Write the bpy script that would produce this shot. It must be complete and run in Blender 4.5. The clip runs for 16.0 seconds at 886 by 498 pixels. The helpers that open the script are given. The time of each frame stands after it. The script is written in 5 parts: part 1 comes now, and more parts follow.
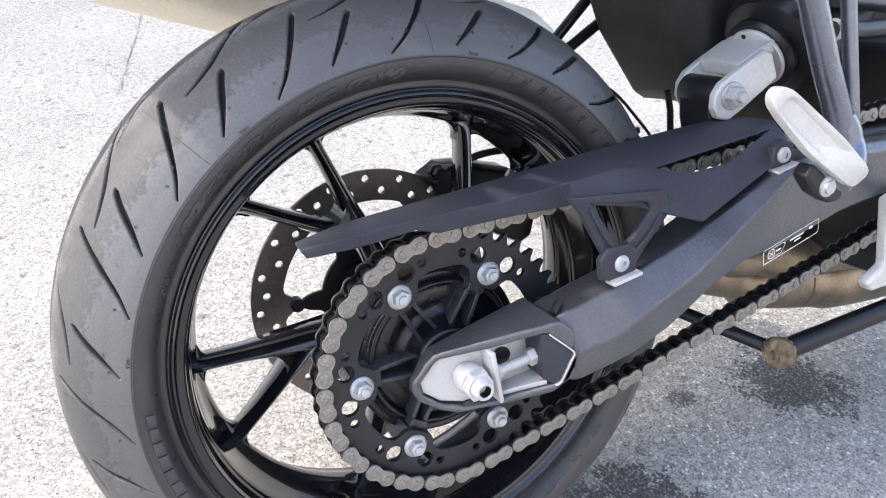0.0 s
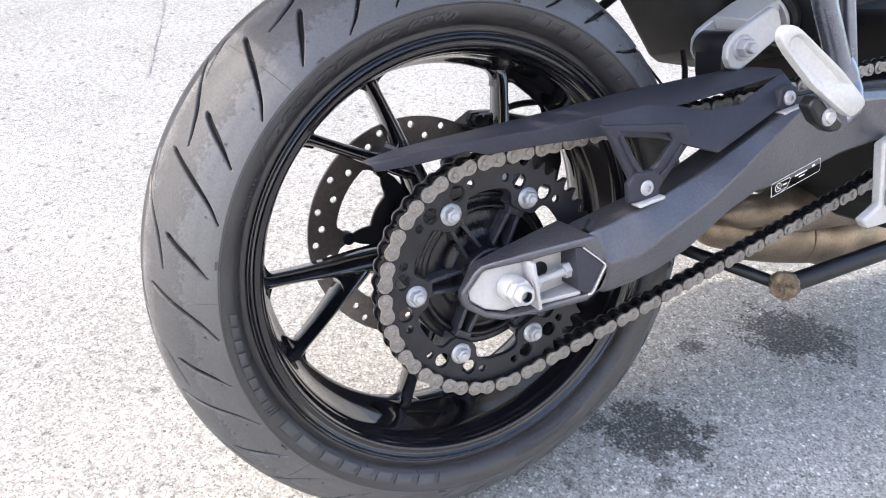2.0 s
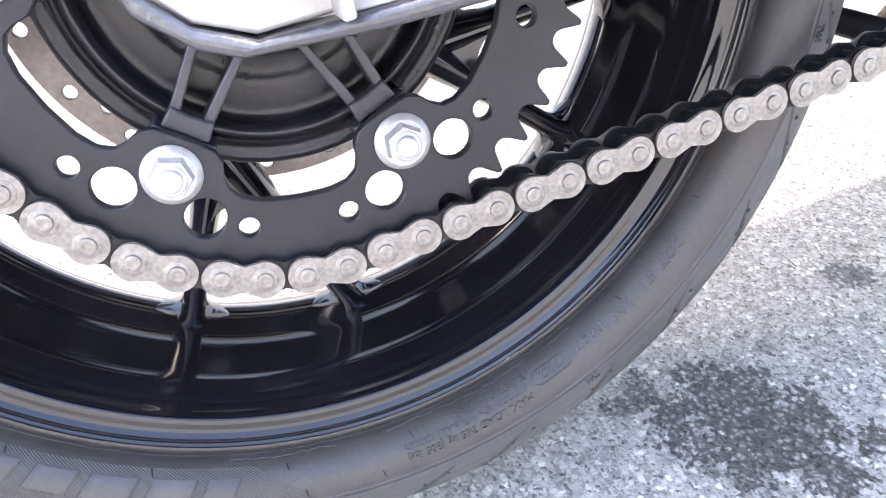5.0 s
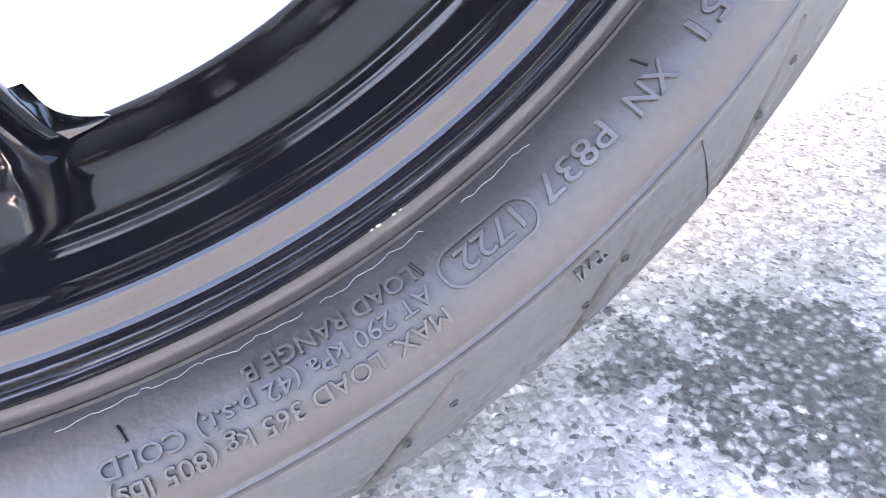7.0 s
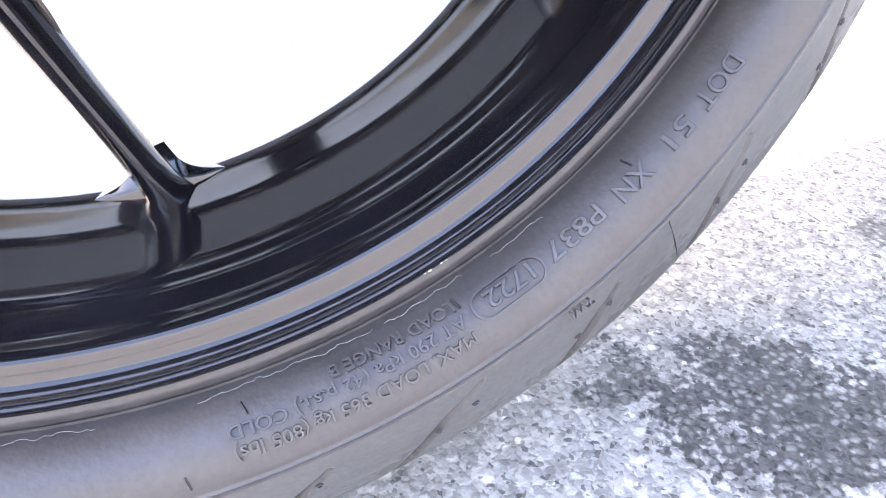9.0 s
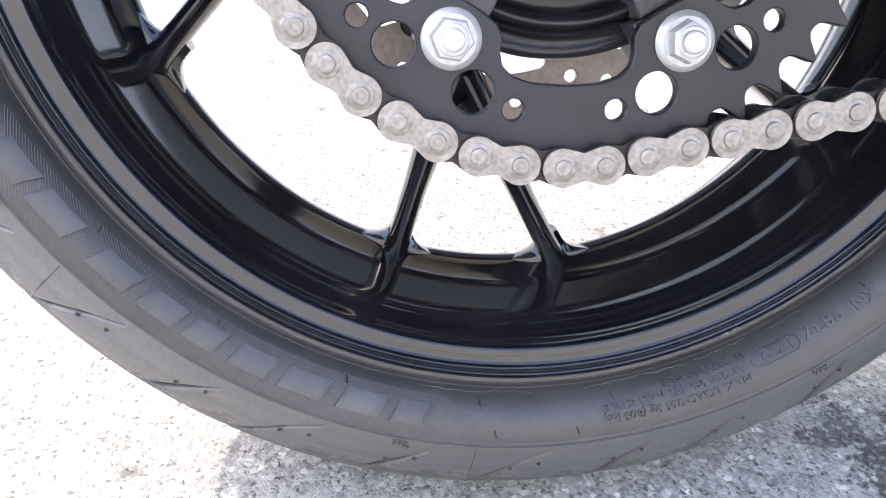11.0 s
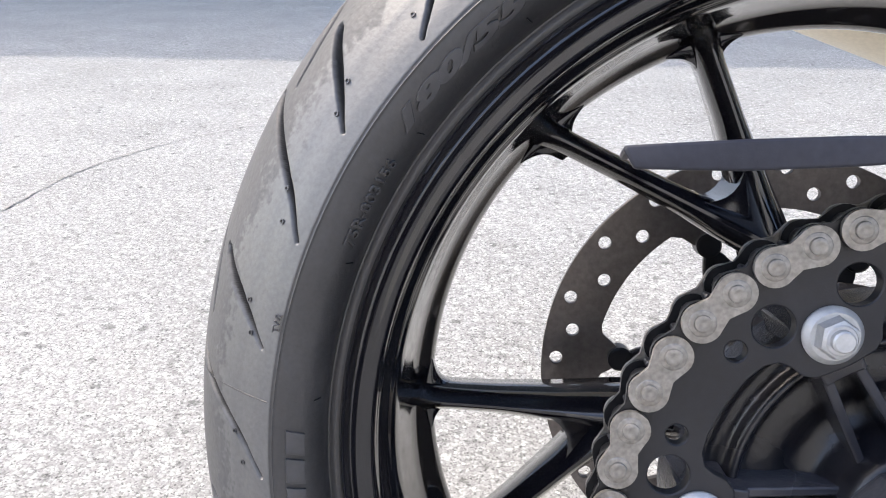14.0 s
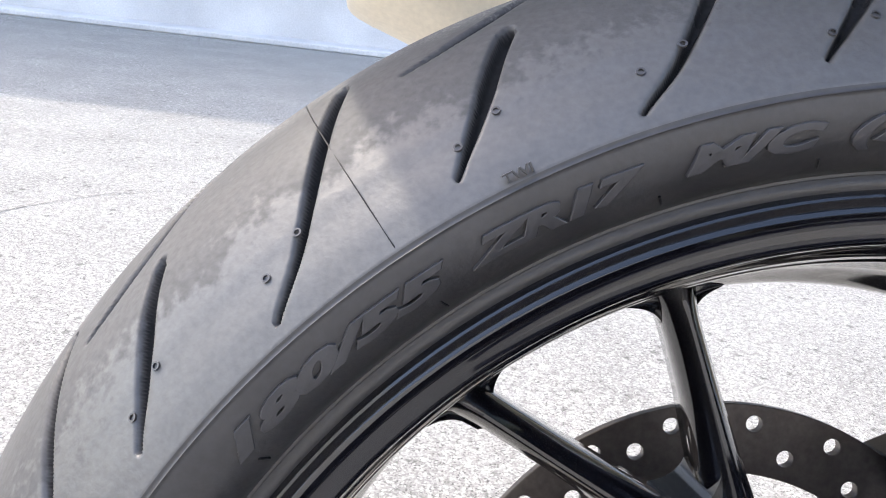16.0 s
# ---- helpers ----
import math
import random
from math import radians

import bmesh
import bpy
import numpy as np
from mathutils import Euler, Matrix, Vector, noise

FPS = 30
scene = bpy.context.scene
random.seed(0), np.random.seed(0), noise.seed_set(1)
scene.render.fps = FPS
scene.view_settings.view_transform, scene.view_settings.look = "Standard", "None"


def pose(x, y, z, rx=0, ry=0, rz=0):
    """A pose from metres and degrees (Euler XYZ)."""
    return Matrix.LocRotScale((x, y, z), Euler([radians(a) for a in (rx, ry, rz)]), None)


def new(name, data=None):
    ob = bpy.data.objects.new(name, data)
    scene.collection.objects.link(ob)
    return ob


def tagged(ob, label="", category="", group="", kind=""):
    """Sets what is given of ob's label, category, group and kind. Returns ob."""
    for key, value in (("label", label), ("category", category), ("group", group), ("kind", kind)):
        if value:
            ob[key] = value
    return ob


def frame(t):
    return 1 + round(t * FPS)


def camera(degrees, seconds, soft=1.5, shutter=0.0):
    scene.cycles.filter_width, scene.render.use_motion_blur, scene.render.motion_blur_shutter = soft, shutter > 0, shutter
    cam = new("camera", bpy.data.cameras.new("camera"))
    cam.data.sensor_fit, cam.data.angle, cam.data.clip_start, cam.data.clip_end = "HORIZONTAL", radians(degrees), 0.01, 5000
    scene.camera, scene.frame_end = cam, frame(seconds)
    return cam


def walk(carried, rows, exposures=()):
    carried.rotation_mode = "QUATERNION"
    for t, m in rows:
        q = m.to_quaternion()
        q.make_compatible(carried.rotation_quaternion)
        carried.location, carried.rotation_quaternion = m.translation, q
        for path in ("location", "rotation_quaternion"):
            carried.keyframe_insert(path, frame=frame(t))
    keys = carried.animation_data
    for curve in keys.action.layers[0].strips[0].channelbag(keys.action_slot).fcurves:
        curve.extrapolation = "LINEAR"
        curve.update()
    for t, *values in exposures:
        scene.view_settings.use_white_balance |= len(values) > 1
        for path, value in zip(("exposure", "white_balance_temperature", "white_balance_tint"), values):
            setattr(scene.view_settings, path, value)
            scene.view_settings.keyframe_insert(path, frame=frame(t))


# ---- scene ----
EXPOSURES = [(0.0, 0.76, 7000, 13), (3.5, 0.82, 7000, 13), (4.4, 1.15, 7000, 14), (5.2, 1.95, 7000, 16), (7.3, 2.4, 7000, 20), (8.2, 2.4, 7000, 20), (10.3, 2.0, 7100, 16), (11.0, 1.5, 7050, 15), (12.0, 0.76, 7000, 13), (13.0, 0.48, 7000, 12), (16.0, 0.70, 7000, 12)]
cam = camera(59.51, 16.0, 1.05)
# seconds, eye in metres, turn in degrees
ROWS = [
    (0.0, -0.2514, -0.4970, 0.8001, 56.53, -1.95, -26.24),
    (0.5, -0.2731, -0.5243, 0.7828, 56.61, -1.90, -26.09),
    (1.0, -0.3000, -0.5537, 0.7694, 56.91, -1.94, -26.21),
    (1.5, -0.3239, -0.5734, 0.7798, 57.27, -2.12, -26.47),
    (2.0, -0.3419, -0.5803, 0.7780, 57.15, -2.24, -26.19),
    (2.5, -0.3108, -0.5510, 0.7731, 56.36, -2.16, -25.45),
    (3.0, -0.2424, -0.5205, 0.7489, 54.61, -1.68, -23.60),
    (3.5, -0.1789, -0.5078, 0.7176, 52.79, -1.25, -21.93),
    (4.0, -0.1324, -0.4649, 0.6285, 51.46, -0.61, -20.25),
    (4.5, -0.0699, -0.3461, 0.5259, 50.87, -0.24, -18.32),
    (5.0, -0.0162, -0.3147, 0.4111, 53.20, 0.18, -16.28),
    (5.2, 0.0056, -0.2979, 0.3643, 55.54, 0.66, -16.62),
    (7.3, 0.0593, -0.1712, 0.2061, 56.08, -1.05, -22.93),
    (7.5, 0.0608, -0.1722, 0.2091, 55.89, -1.40, -23.00),
    (8.0, 0.0575, -0.1778, 0.2164, 56.09, -1.89, -22.79),
    (8.2, 0.0540, -0.1811, 0.2204, 56.18, -2.09, -22.41),
    (10.3, -0.0210, -0.2993, 0.3064, 58.08, -2.82, -10.81),
    (10.5, -0.0321, -0.3095, 0.3141, 58.36, -2.61, -8.97),
    (11.0, -0.0681, -0.3305, 0.3470, 58.40, -1.87, -4.11),
    (11.5, -0.1033, -0.3488, 0.3735, 58.48, -1.33, -0.42),
    (12.0, -0.1208, -0.3604, 0.3824, 59.30, -0.40, 2.58),
    (12.5, -0.1495, -0.3535, 0.4134, 60.12, 0.57, 4.59),
    (13.0, -0.1648, -0.3367, 0.4331, 61.78, 0.95, 5.51),
    (13.5, -0.1670, -0.3108, 0.4809, 64.26, 0.84, 5.56),
    (14.0, -0.1653, -0.2782, 0.5475, 66.83, -0.13, 4.36),
    (14.2, -0.1581, -0.2653, 0.5713, 67.45, -0.68, 3.68),
    (14.5, -0.1468, -0.2448, 0.5995, 68.92, -1.68, 2.63),
    (14.8, -0.1517, -0.2207, 0.6165, 70.34, -2.93, 1.66),
    (15.0, -0.1568, -0.2046, 0.6201, 70.44, -3.80, 1.00),
    (15.5, -0.1621, -0.1707, 0.5988, 71.12, -5.59, 0.02),
    (16.0, -0.1664, -0.1418, 0.5886, 71.34, -6.53, -0.56),
]
walk(cam, [(t, pose(x, y, z, rx, ry, rz)) for t, x, y, z, rx, ry, rz in ROWS], EXPOSURES)

# ---- world and light ----
SUN_WAY = Vector((0.76, -0.50, -1.0))          # the way the sunlight travels
world = bpy.data.worlds.new("sky")
scene.world = world
world.use_nodes = True
wn = world.node_tree.nodes
sky = wn.new("ShaderNodeTexSky")
sky.sky_type = "NISHITA"
sky.sun_disc = False
sky.dust_density = 2.0
sky.ozone_density = 0.7
sky.sun_elevation = math.atan2(1.0, math.hypot(SUN_WAY.x, SUN_WAY.y))
sky.sun_rotation = math.atan2(-SUN_WAY.x, -SUN_WAY.y)
wn["Background"].inputs["Strength"].default_value = 0.54
world.node_tree.links.new(sky.outputs[0], wn["Background"].inputs["Color"])
sun = new("sun", bpy.data.lights.new("sun", "SUN"))
sun.data.energy = 2.35
sun.data.angle = radians(0.6)
sun.data.color = (1.0, 0.97, 0.88)
sun.rotation_euler = SUN_WAY.to_track_quat("-Z", "Y").to_euler()


# ---- materials ----
def node_material(name, base, rough=0.5, metal=0.0, grain=0.15, grain_scale=300.0, stain=0.25, stain_scale=14.0,
                  bump=0.15, bump_scale=600.0, coat=0.0, specular=0.5, dust=None, dust_amount=0.0, dust_scale=30.0, depth=0.001, worn=0.0, coat_rough=0.06):
    """A surface with grain and stains at two scales, fine relief and, if asked for, a film of dust."""
    m = bpy.data.materials.new(name)
    m.use_nodes = True
    nt = m.node_tree
    n, link = nt.nodes, nt.links.new
    b = n["Principled BSDF"]
    b.inputs["Metallic"].default_value = metal
    b.inputs["Specular IOR Level"].default_value = specular
    b.inputs["Coat Weight"].default_value = coat
    b.inputs["Coat Roughness"].default_value = coat_rough
    co = n.new("ShaderNodeTexCoord")

    def noise_tex(scale, detail):
        t = n.new("ShaderNodeTexNoise")
        t.inputs["Scale"].default_value = scale
        t.inputs["Detail"].default_value = detail
        link(co.outputs["Object"], t.inputs["Vector"])
        return t

    fine, broad = noise_tex(grain_scale, 3), noise_tex(stain_scale, 5)
    g = n.new("ShaderNodeMapRange")
    g.inputs["To Min"].default_value, g.inputs["To Max"].default_value = 1 - grain, 1 + grain
    g.inputs["From Min"].default_value, g.inputs["From Max"].default_value = 0.3, 0.7
    link(fine.outputs["Fac"], g.inputs["Value"])
    s = n.new("ShaderNodeMapRange")
    s.inputs["To Min"].default_value, s.inputs["To Max"].default_value = 1 - stain, 1 + stain
    s.inputs["From Min"].default_value, s.inputs["From Max"].default_value = 0.3, 0.7
    link(broad.outputs["Fac"], s.inputs["Value"])
    mul = n.new("ShaderNodeMath")
    mul.operation = "MULTIPLY"
    link(g.outputs[0], mul.inputs[0])
    link(s.outputs[0], mul.inputs[1])
    col = n.new("ShaderNodeVectorMath")
    col.operation = "SCALE"
    col.inputs[0].default_value = base
    link(mul.outputs[0], col.inputs["Scale"])
    out = col.outputs[0]
    if dust:
        d = noise_tex(dust_scale, 8)
        ramp = n.new("ShaderNodeMapRange")
        ramp.inputs["From Min"].default_value, ramp.inputs["From Max"].default_value = 0.45, 0.75
        ramp.inputs["To Min"].default_value, ramp.inputs["To Max"].default_value = dust_amount * 0.25, dust_amount
        link(d.outputs["Fac"], ramp.inputs["Value"])
        mix = n.new("ShaderNodeMix")
        mix.data_type = "RGBA"
        link(ramp.outputs[0], mix.inputs["Factor"])
        link(out, mix.inputs["A"])
        mix.inputs["B"].default_value = (*dust, 1)
        out = mix.outputs["Result"]
    if worn:
        edge = n.new("ShaderNodeNewGeometry")
        er = n.new("ShaderNodeMapRange")
        er.inputs["From Min"].default_value, er.inputs["From Max"].default_value = 0.52, 0.60
        er.inputs["To Min"].default_value, er.inputs["To Max"].default_value = 0.0, worn
        link(edge.outputs["Pointiness"], er.inputs["Value"])
        em = n.new("ShaderNodeMath")
        em.operation = "MULTIPLY"
        link(er.outputs[0], em.inputs[0])
        link(s.outputs[0], em.inputs[1])
        emix = n.new("ShaderNodeMix")
        emix.data_type = "RGBA"
        link(em.outputs[0], emix.inputs["Factor"])
        link(out, emix.inputs["A"])
        emix.inputs["B"].default_value = (*dust, 1)
        out = emix.outputs["Result"]
    link(out, b.inputs["Base Color"])
    r = n.new("ShaderNodeMapRange")
    r.inputs["To Min"].default_value, r.inputs["To Max"].default_value = max(0.02, rough * 0.82), min(1, rough * 1.18)
    link(broad.outputs["Fac"], r.inputs["Value"])
    link(r.outputs[0], b.inputs["Roughness"])
    if bump:
        h = noise_tex(bump_scale, 4)
        bp = n.new("ShaderNodeBump")
        bp.inputs["Strength"].default_value = bump
        bp.inputs["Distance"].default_value = depth
        link(h.outputs["Fac"], bp.inputs["Height"])
        link(bp.outputs[0], b.inputs["Normal"])
    return m


def tyre_material():
    """Rubber: dark sidewall, a pale unscrubbed shoulder, a scrubbed band with a ragged border and a dusty, gritty crown. The mesh says how far across it is."""
    m = bpy.data.materials.new("worn tyre rubber")
    m.use_nodes = True
    nt = m.node_tree
    n, link = nt.nodes, nt.links.new
    b = n["Principled BSDF"]
    co = n.new("ShaderNodeTexCoord")
    at = n.new("ShaderNodeAttribute")
    at.attribute_name = "across"

    def tex(scale, detail):
        t = n.new("ShaderNodeTexNoise")
        t.inputs["Scale"].default_value, t.inputs["Detail"].default_value = scale, detail
        link(co.outputs["Object"], t.inputs["Vector"])
        return t.outputs["Fac"]

    def remap(v, a, c, lo, hi):
        k = n.new("ShaderNodeMapRange")
        for name, x in (("From Min", a), ("From Max", c), ("To Min", lo), ("To Max", hi)):
            k.inputs[name].default_value = x
        link(v, k.inputs["Value"])
        return k.outputs[0]

    def calc(op, a, c):
        k = n.new("ShaderNodeMath")
        k.operation = op
        for i, v in enumerate((a, c)):
            if isinstance(v, (int, float)):
                k.inputs[i].default_value = v
            else:
                link(v, k.inputs[i])
        return k.outputs[0]

    def blend(f, a, c):
        k = n.new("ShaderNodeMix")
        k.data_type = "RGBA"
        link(f, k.inputs["Factor"])
        for name, v in (("A", a), ("B", c)):
            if isinstance(v, tuple):
                k.inputs[name].default_value = (*v, 1)
            else:
                link(v, k.inputs[name])
        return k.outputs["Result"]

    broad, mid, fine, grit = tex(9, 5), tex(45, 8), tex(420, 3), tex(900, 2)
    across = at.outputs["Fac"]
    rag = calc("ADD", across, remap(mid, 0.3, 0.7, -0.006, 0.006))
    rag = calc("ADD", rag, remap(broad, 0.3, 0.7, -0.006, 0.006))
    rag = calc("ADD", rag, remap(tex(210, 4), 0.3, 0.7, -0.0045, 0.0045))
    shoulder = remap(rag, 0.0640, 0.0690, 0.0, 1.0)
    side = remap(across, 0.1, 0.101, 0.0, 1.0)
    crown = remap(rag, 0.034, 0.006, 0.0, 1.0)
    tread = blend(shoulder, (0.066, 0.0656, 0.067), (0.066, 0.0656, 0.067))
    gritty = calc("MULTIPLY", crown, remap(grit, 0.50, 0.62, 0.15, 1.0))
    tread = blend(gritty, tread, (0.31, 0.305, 0.295))
    wall = blend(remap(mid, 0.35, 0.75, 0.0, 0.35), (0.026, 0.0252, 0.0268), (0.052, 0.050, 0.051))
    # grooves darkened with depth, painting in their shade over clean unworn rubber
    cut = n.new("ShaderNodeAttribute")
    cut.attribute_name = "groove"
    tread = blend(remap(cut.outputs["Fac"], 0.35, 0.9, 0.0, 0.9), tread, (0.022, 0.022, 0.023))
    col = blend(side, tread, wall)
    k = n.new("ShaderNodeVectorMath")
    k.operation = "SCALE"
    link(col, k.inputs[0])
    link(calc("MULTIPLY", remap(fine, 0.3, 0.7, 0.85, 1.15), remap(broad, 0.3, 0.7, 0.88, 1.12)), k.inputs["Scale"])
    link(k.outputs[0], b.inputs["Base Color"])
    link(calc("ADD", calc("ADD", remap(mid, 0.3, 0.7, 0.38, 0.48), remap(side, 0, 1, 0.13, 0.0)), calc("MULTIPLY", remap(side, 0, 1, 1, 0), remap(shoulder, 0, 1, 0.06, -0.08))), b.inputs["Roughness"])
    link(calc("ADD", calc("MULTIPLY", remap(cut.outputs["Fac"], 0.3, 0.8, 1.0, 0.15), remap(side, 0, 1, 0.8, 0.6)), calc("MULTIPLY", remap(side, 0, 1, 1, 0), remap(shoulder, 0, 1, -0.40, -0.08))), b.inputs["Specular IOR Level"])
    bp = n.new("ShaderNodeBump")
    bp.inputs["Strength"].default_value, bp.inputs["Distance"].default_value = 0.25, 0.0006
    link(calc("ADD", fine, calc("MULTIPLY", gritty, 2.0)), bp.inputs["Height"])
    link(bp.outputs[0], b.inputs["Normal"])
    return m


RUBBER = tyre_material()
SIDERUBBER = node_material("sidewall rubber", (0.046, 0.0452, 0.046), 0.42, bump=0.1)
LETTER = node_material("moulded rubber lettering", (0.036, 0.035, 0.038), 0.34, bump=0.08, dust=(0.2, 0.2, 0.2), dust_amount=0.15)
GLOSS = node_material("gloss black wheel paint", (0.0055, 0.0055, 0.008), 0.1, grain=0.1, stain=0.3, bump=0.01, bump_scale=250, coat=0.55, specular=0.4,
                      dust=(0.1, 0.095, 0.09), dust_amount=0.02, dust_scale=60)
SATIN = node_material("satin black plastic", (0.031, 0.032, 0.042), 0.48, specular=0.2, grain=0.1, stain=0.15, bump=0.12, bump_scale=1500,
                      dust=(0.2, 0.2, 0.22), dust_amount=0.02, dust_scale=50, depth=0.0004)
ARM = node_material("dark grey swingarm paint", (0.066, 0.068, 0.079), 0.32, metal=0.45, coat=0.5, coat_rough=0.22, grain=0.12, stain=0.15, bump=0.75, bump_scale=300,
                    dust=(0.3, 0.28, 0.25), dust_amount=0.06, depth=0.0009)
SPROCKET = node_material("black anodised sprocket", (0.010, 0.0105, 0.015), 0.45, metal=0.2, grain=0.15, bump=0.08, bump_scale=1200,
                         dust=(0.15, 0.15, 0.15), dust_amount=0.06)
HUB = node_material("dusty black cast hub", (0.004, 0.004, 0.006), 0.27, stain=0.5, bump=0.3, bump_scale=260,
                    dust=(0.16, 0.165, 0.20), dust_amount=0.08, dust_scale=45, worn=0.25, specular=0.4)
ZINC = node_material("dull zinc fastener", (0.40, 0.405, 0.415), 0.5, metal=0.6, grain=0.12, stain=0.12, bump=0.1, bump_scale=900)
CHAINSTEEL = node_material("worn chain plate steel", (0.29, 0.275, 0.255), 0.42, metal=0.6, grain=0.18, grain_scale=500, stain=0.3, stain_scale=120,
                           bump=0.18, bump_scale=500, dust=(0.07, 0.055, 0.045), dust_amount=0.6, dust_scale=110)
GREASE = node_material("greasy dark chain steel", (0.02, 0.02, 0.022), 0.35, metal=0.6, stain=0.4, bump=0.2)
ALU = node_material("bead blasted aluminium", (0.46, 0.46, 0.46), 0.5, metal=0.35, grain=0.06, stain=0.08, bump=0.1, bump_scale=900)
CAST = node_material("pale cast aluminium", (0.46, 0.455, 0.445), 0.5, metal=0.25, grain=0.07, stain=0.1, bump=0.25, bump_scale=500, depth=0.0006)
DISC = node_material("worn brake disc steel", (0.17, 0.155, 0.15), 0.36, metal=0.9, grain=0.15, stain=0.12, stain_scale=30, bump=0.15,
                     dust=(0.08, 0.06, 0.055), dust_amount=0.3, dust_scale=30)
BLACKMETAL = node_material("black painted steel", (0.009, 0.009, 0.011), 0.32, specular=0.35, grain=0.1, stain=0.3, bump=0.05)
GUNMETAL = node_material("gunmetal frame tube", (0.16, 0.175, 0.21), 0.28, metal=0.85, grain=0.08, stain=0.12, bump=0.04)
MATTE = node_material("matte dark heat shield", (0.009, 0.0085, 0.008), 0.6, grain=0.2, stain=0.3, bump=0.2, bump_scale=350,
                      dust=(0.12, 0.11, 0.10), dust_amount=0.08, specular=0.3)
RUST = node_material("rusty muddy steel", (0.09, 0.058, 0.033), 0.7, grain=0.4, grain_scale=200, stain=0.6, stain_scale=60, bump=0.8, bump_scale=180,
                     dust=(0.38, 0.30, 0.19), dust_amount=0.55, dust_scale=120)
PIPE = node_material("heat browned exhaust steel", (0.25, 0.195, 0.14), 0.38, metal=0.7, grain=0.2, stain=0.5, stain_scale=20, bump=0.15,
                     dust=(0.3, 0.24, 0.17), dust_amount=0.4)
MUFFLER = node_material("champagne brushed silencer steel", (0.78, 0.72, 0.6), 0.42, metal=0.6, grain=0.05, stain=0.06, bump=0.05)
STICKER = node_material("white sticker print", (0.75, 0.75, 0.75), 0.5, bump=0)
CREAMWALL = node_material("cream bounce wall render", (0.68, 0.665, 0.63), 0.8, grain=0.08, grain_scale=80, stain=0.12, stain_scale=2, bump=0.2, bump_scale=90)
DARKWALL = node_material("dark wall tone for rim reflections", (0.07, 0.068, 0.065), 0.7, grain=0.08, grain_scale=80, stain=0.2, stain_scale=2, bump=0.2, bump_scale=90)
PASTE = node_material("dried fitting paste", (0.30, 0.30, 0.29), 0.8, bump=0)
PAINTWALL = node_material("pale painted building wall", (0.55, 0.55, 0.55), 0.8, grain=0.08, grain_scale=80, stain=0.12, stain_scale=2, bump=0.2, bump_scale=90)


def asphalt_material():
    """Worn pale asphalt: stone chips of several greys in a darker binder, broad stains and a few wet oily patches."""
    m = bpy.data.materials.new("worn pale asphalt")
    m.use_nodes = True
    nt = m.node_tree
    n, link = nt.nodes, nt.links.new
    b = n["Principled BSDF"]
    co = n.new("ShaderNodeTexCoord")

    def math_node(op, a, c=0.0, clamp=False):
        k = n.new("ShaderNodeMath")
        k.operation = op
        k.use_clamp = clamp
        for i, v in enumerate((a, c)):
            if isinstance(v, (int, float)):
                k.inputs[i].default_value = v
            else:
                link(v, k.inputs[i])
        return k.outputs[0]

    def remap(v, a, c, lo, hi):
        k = n.new("ShaderNodeMapRange")
        for name, x in (("From Min", a), ("From Max", c), ("To Min", lo), ("To Max", hi)):
            k.inputs[name].default_value = x
        link(v, k.inputs["Value"])
        return k.outputs[0]

    def tex_noise(scale, detail=4, vec=None):
        t = n.new("ShaderNodeTexNoise")
        t.inputs["Scale"].default_value = scale
        t.inputs["Detail"].default_value = detail
        link(vec or co.outputs["Object"], t.inputs["Vector"])
        return t

    warp = tex_noise(150, 3)
    shift = n.new("ShaderNodeVectorMath")
    shift.operation = "MULTIPLY_ADD"
    shift.inputs[1].default_value = (0.006, 0.006, 0.006)
    link(warp.outputs["Color"], shift.inputs[0])
    link(co.outputs["Object"], shift.inputs[2])
    chips = n.new("ShaderNodeTexVoronoi")
    chips.inputs["Scale"].default_value = 210
    chips.inputs["Randomness"].default_value = 1.0
    link(shift.outputs[0], chips.inputs["Vector"])
    small = n.new("ShaderNodeTexVoronoi")
    small.inputs["Scale"].default_value = 480
    link(shift.outputs[0], small.inputs["Vector"])
    tone = n.new("ShaderNodeSeparateColor")
    link(chips.outputs["Color"], tone.inputs[0])
    tone2 = n.new("ShaderNodeSeparateColor")
    link(small.outputs["Color"], tone2.inputs[0])
    grain = tex_noise(700, 3)
    is_chip = remap(chips.outputs["Distance"], 0.62, 0.34, 0.0, 1.0)
    grey = remap(tone.outputs[0], 0, 1, 0.19, 0.40)
    sand = remap(tone2.outputs[0], 0, 1, 0.15, 0.33)
    mixa = n.new("ShaderNodeMix")
    link(is_chip, mixa.inputs["Factor"])
    link(sand, mixa.inputs["A"])
    link(grey, mixa.inputs["B"])
    value = mixa.outputs["Result"]
    value = math_node("MULTIPLY", value, remap(grain.outputs["Fac"], 0.3, 0.7, 0.88, 1.12))
    bright = remap(tone.outputs[1], 0.90, 0.94, 0.0, 0.22)
    value = math_node("ADD", value, math_node("MULTIPLY", bright, is_chip))
    dark = remap(tone2.outputs[1], 0.86, 0.94, 1.0, 0.45)
    value = math_node("MULTIPLY", value, dark)
    value = math_node("MULTIPLY", value, remap(tex_noise(3.2, 6).outputs["Fac"], 0.3, 0.7, 0.9, 1.1))
    value = math_node("MULTIPLY", value, remap(tex_noise(75, 5).outputs["Fac"], 0.3, 0.7, 0.8, 1.2))
    # single larger pale stones, and pits where stones have broken out
    stones = n.new("ShaderNodeTexVoronoi")
    stones.inputs["Scale"].default_value = 34
    link(shift.outputs[0], stones.inputs["Vector"])
    kind = n.new("ShaderNodeSeparateColor")
    link(stones.outputs["Color"], kind.inputs[0])
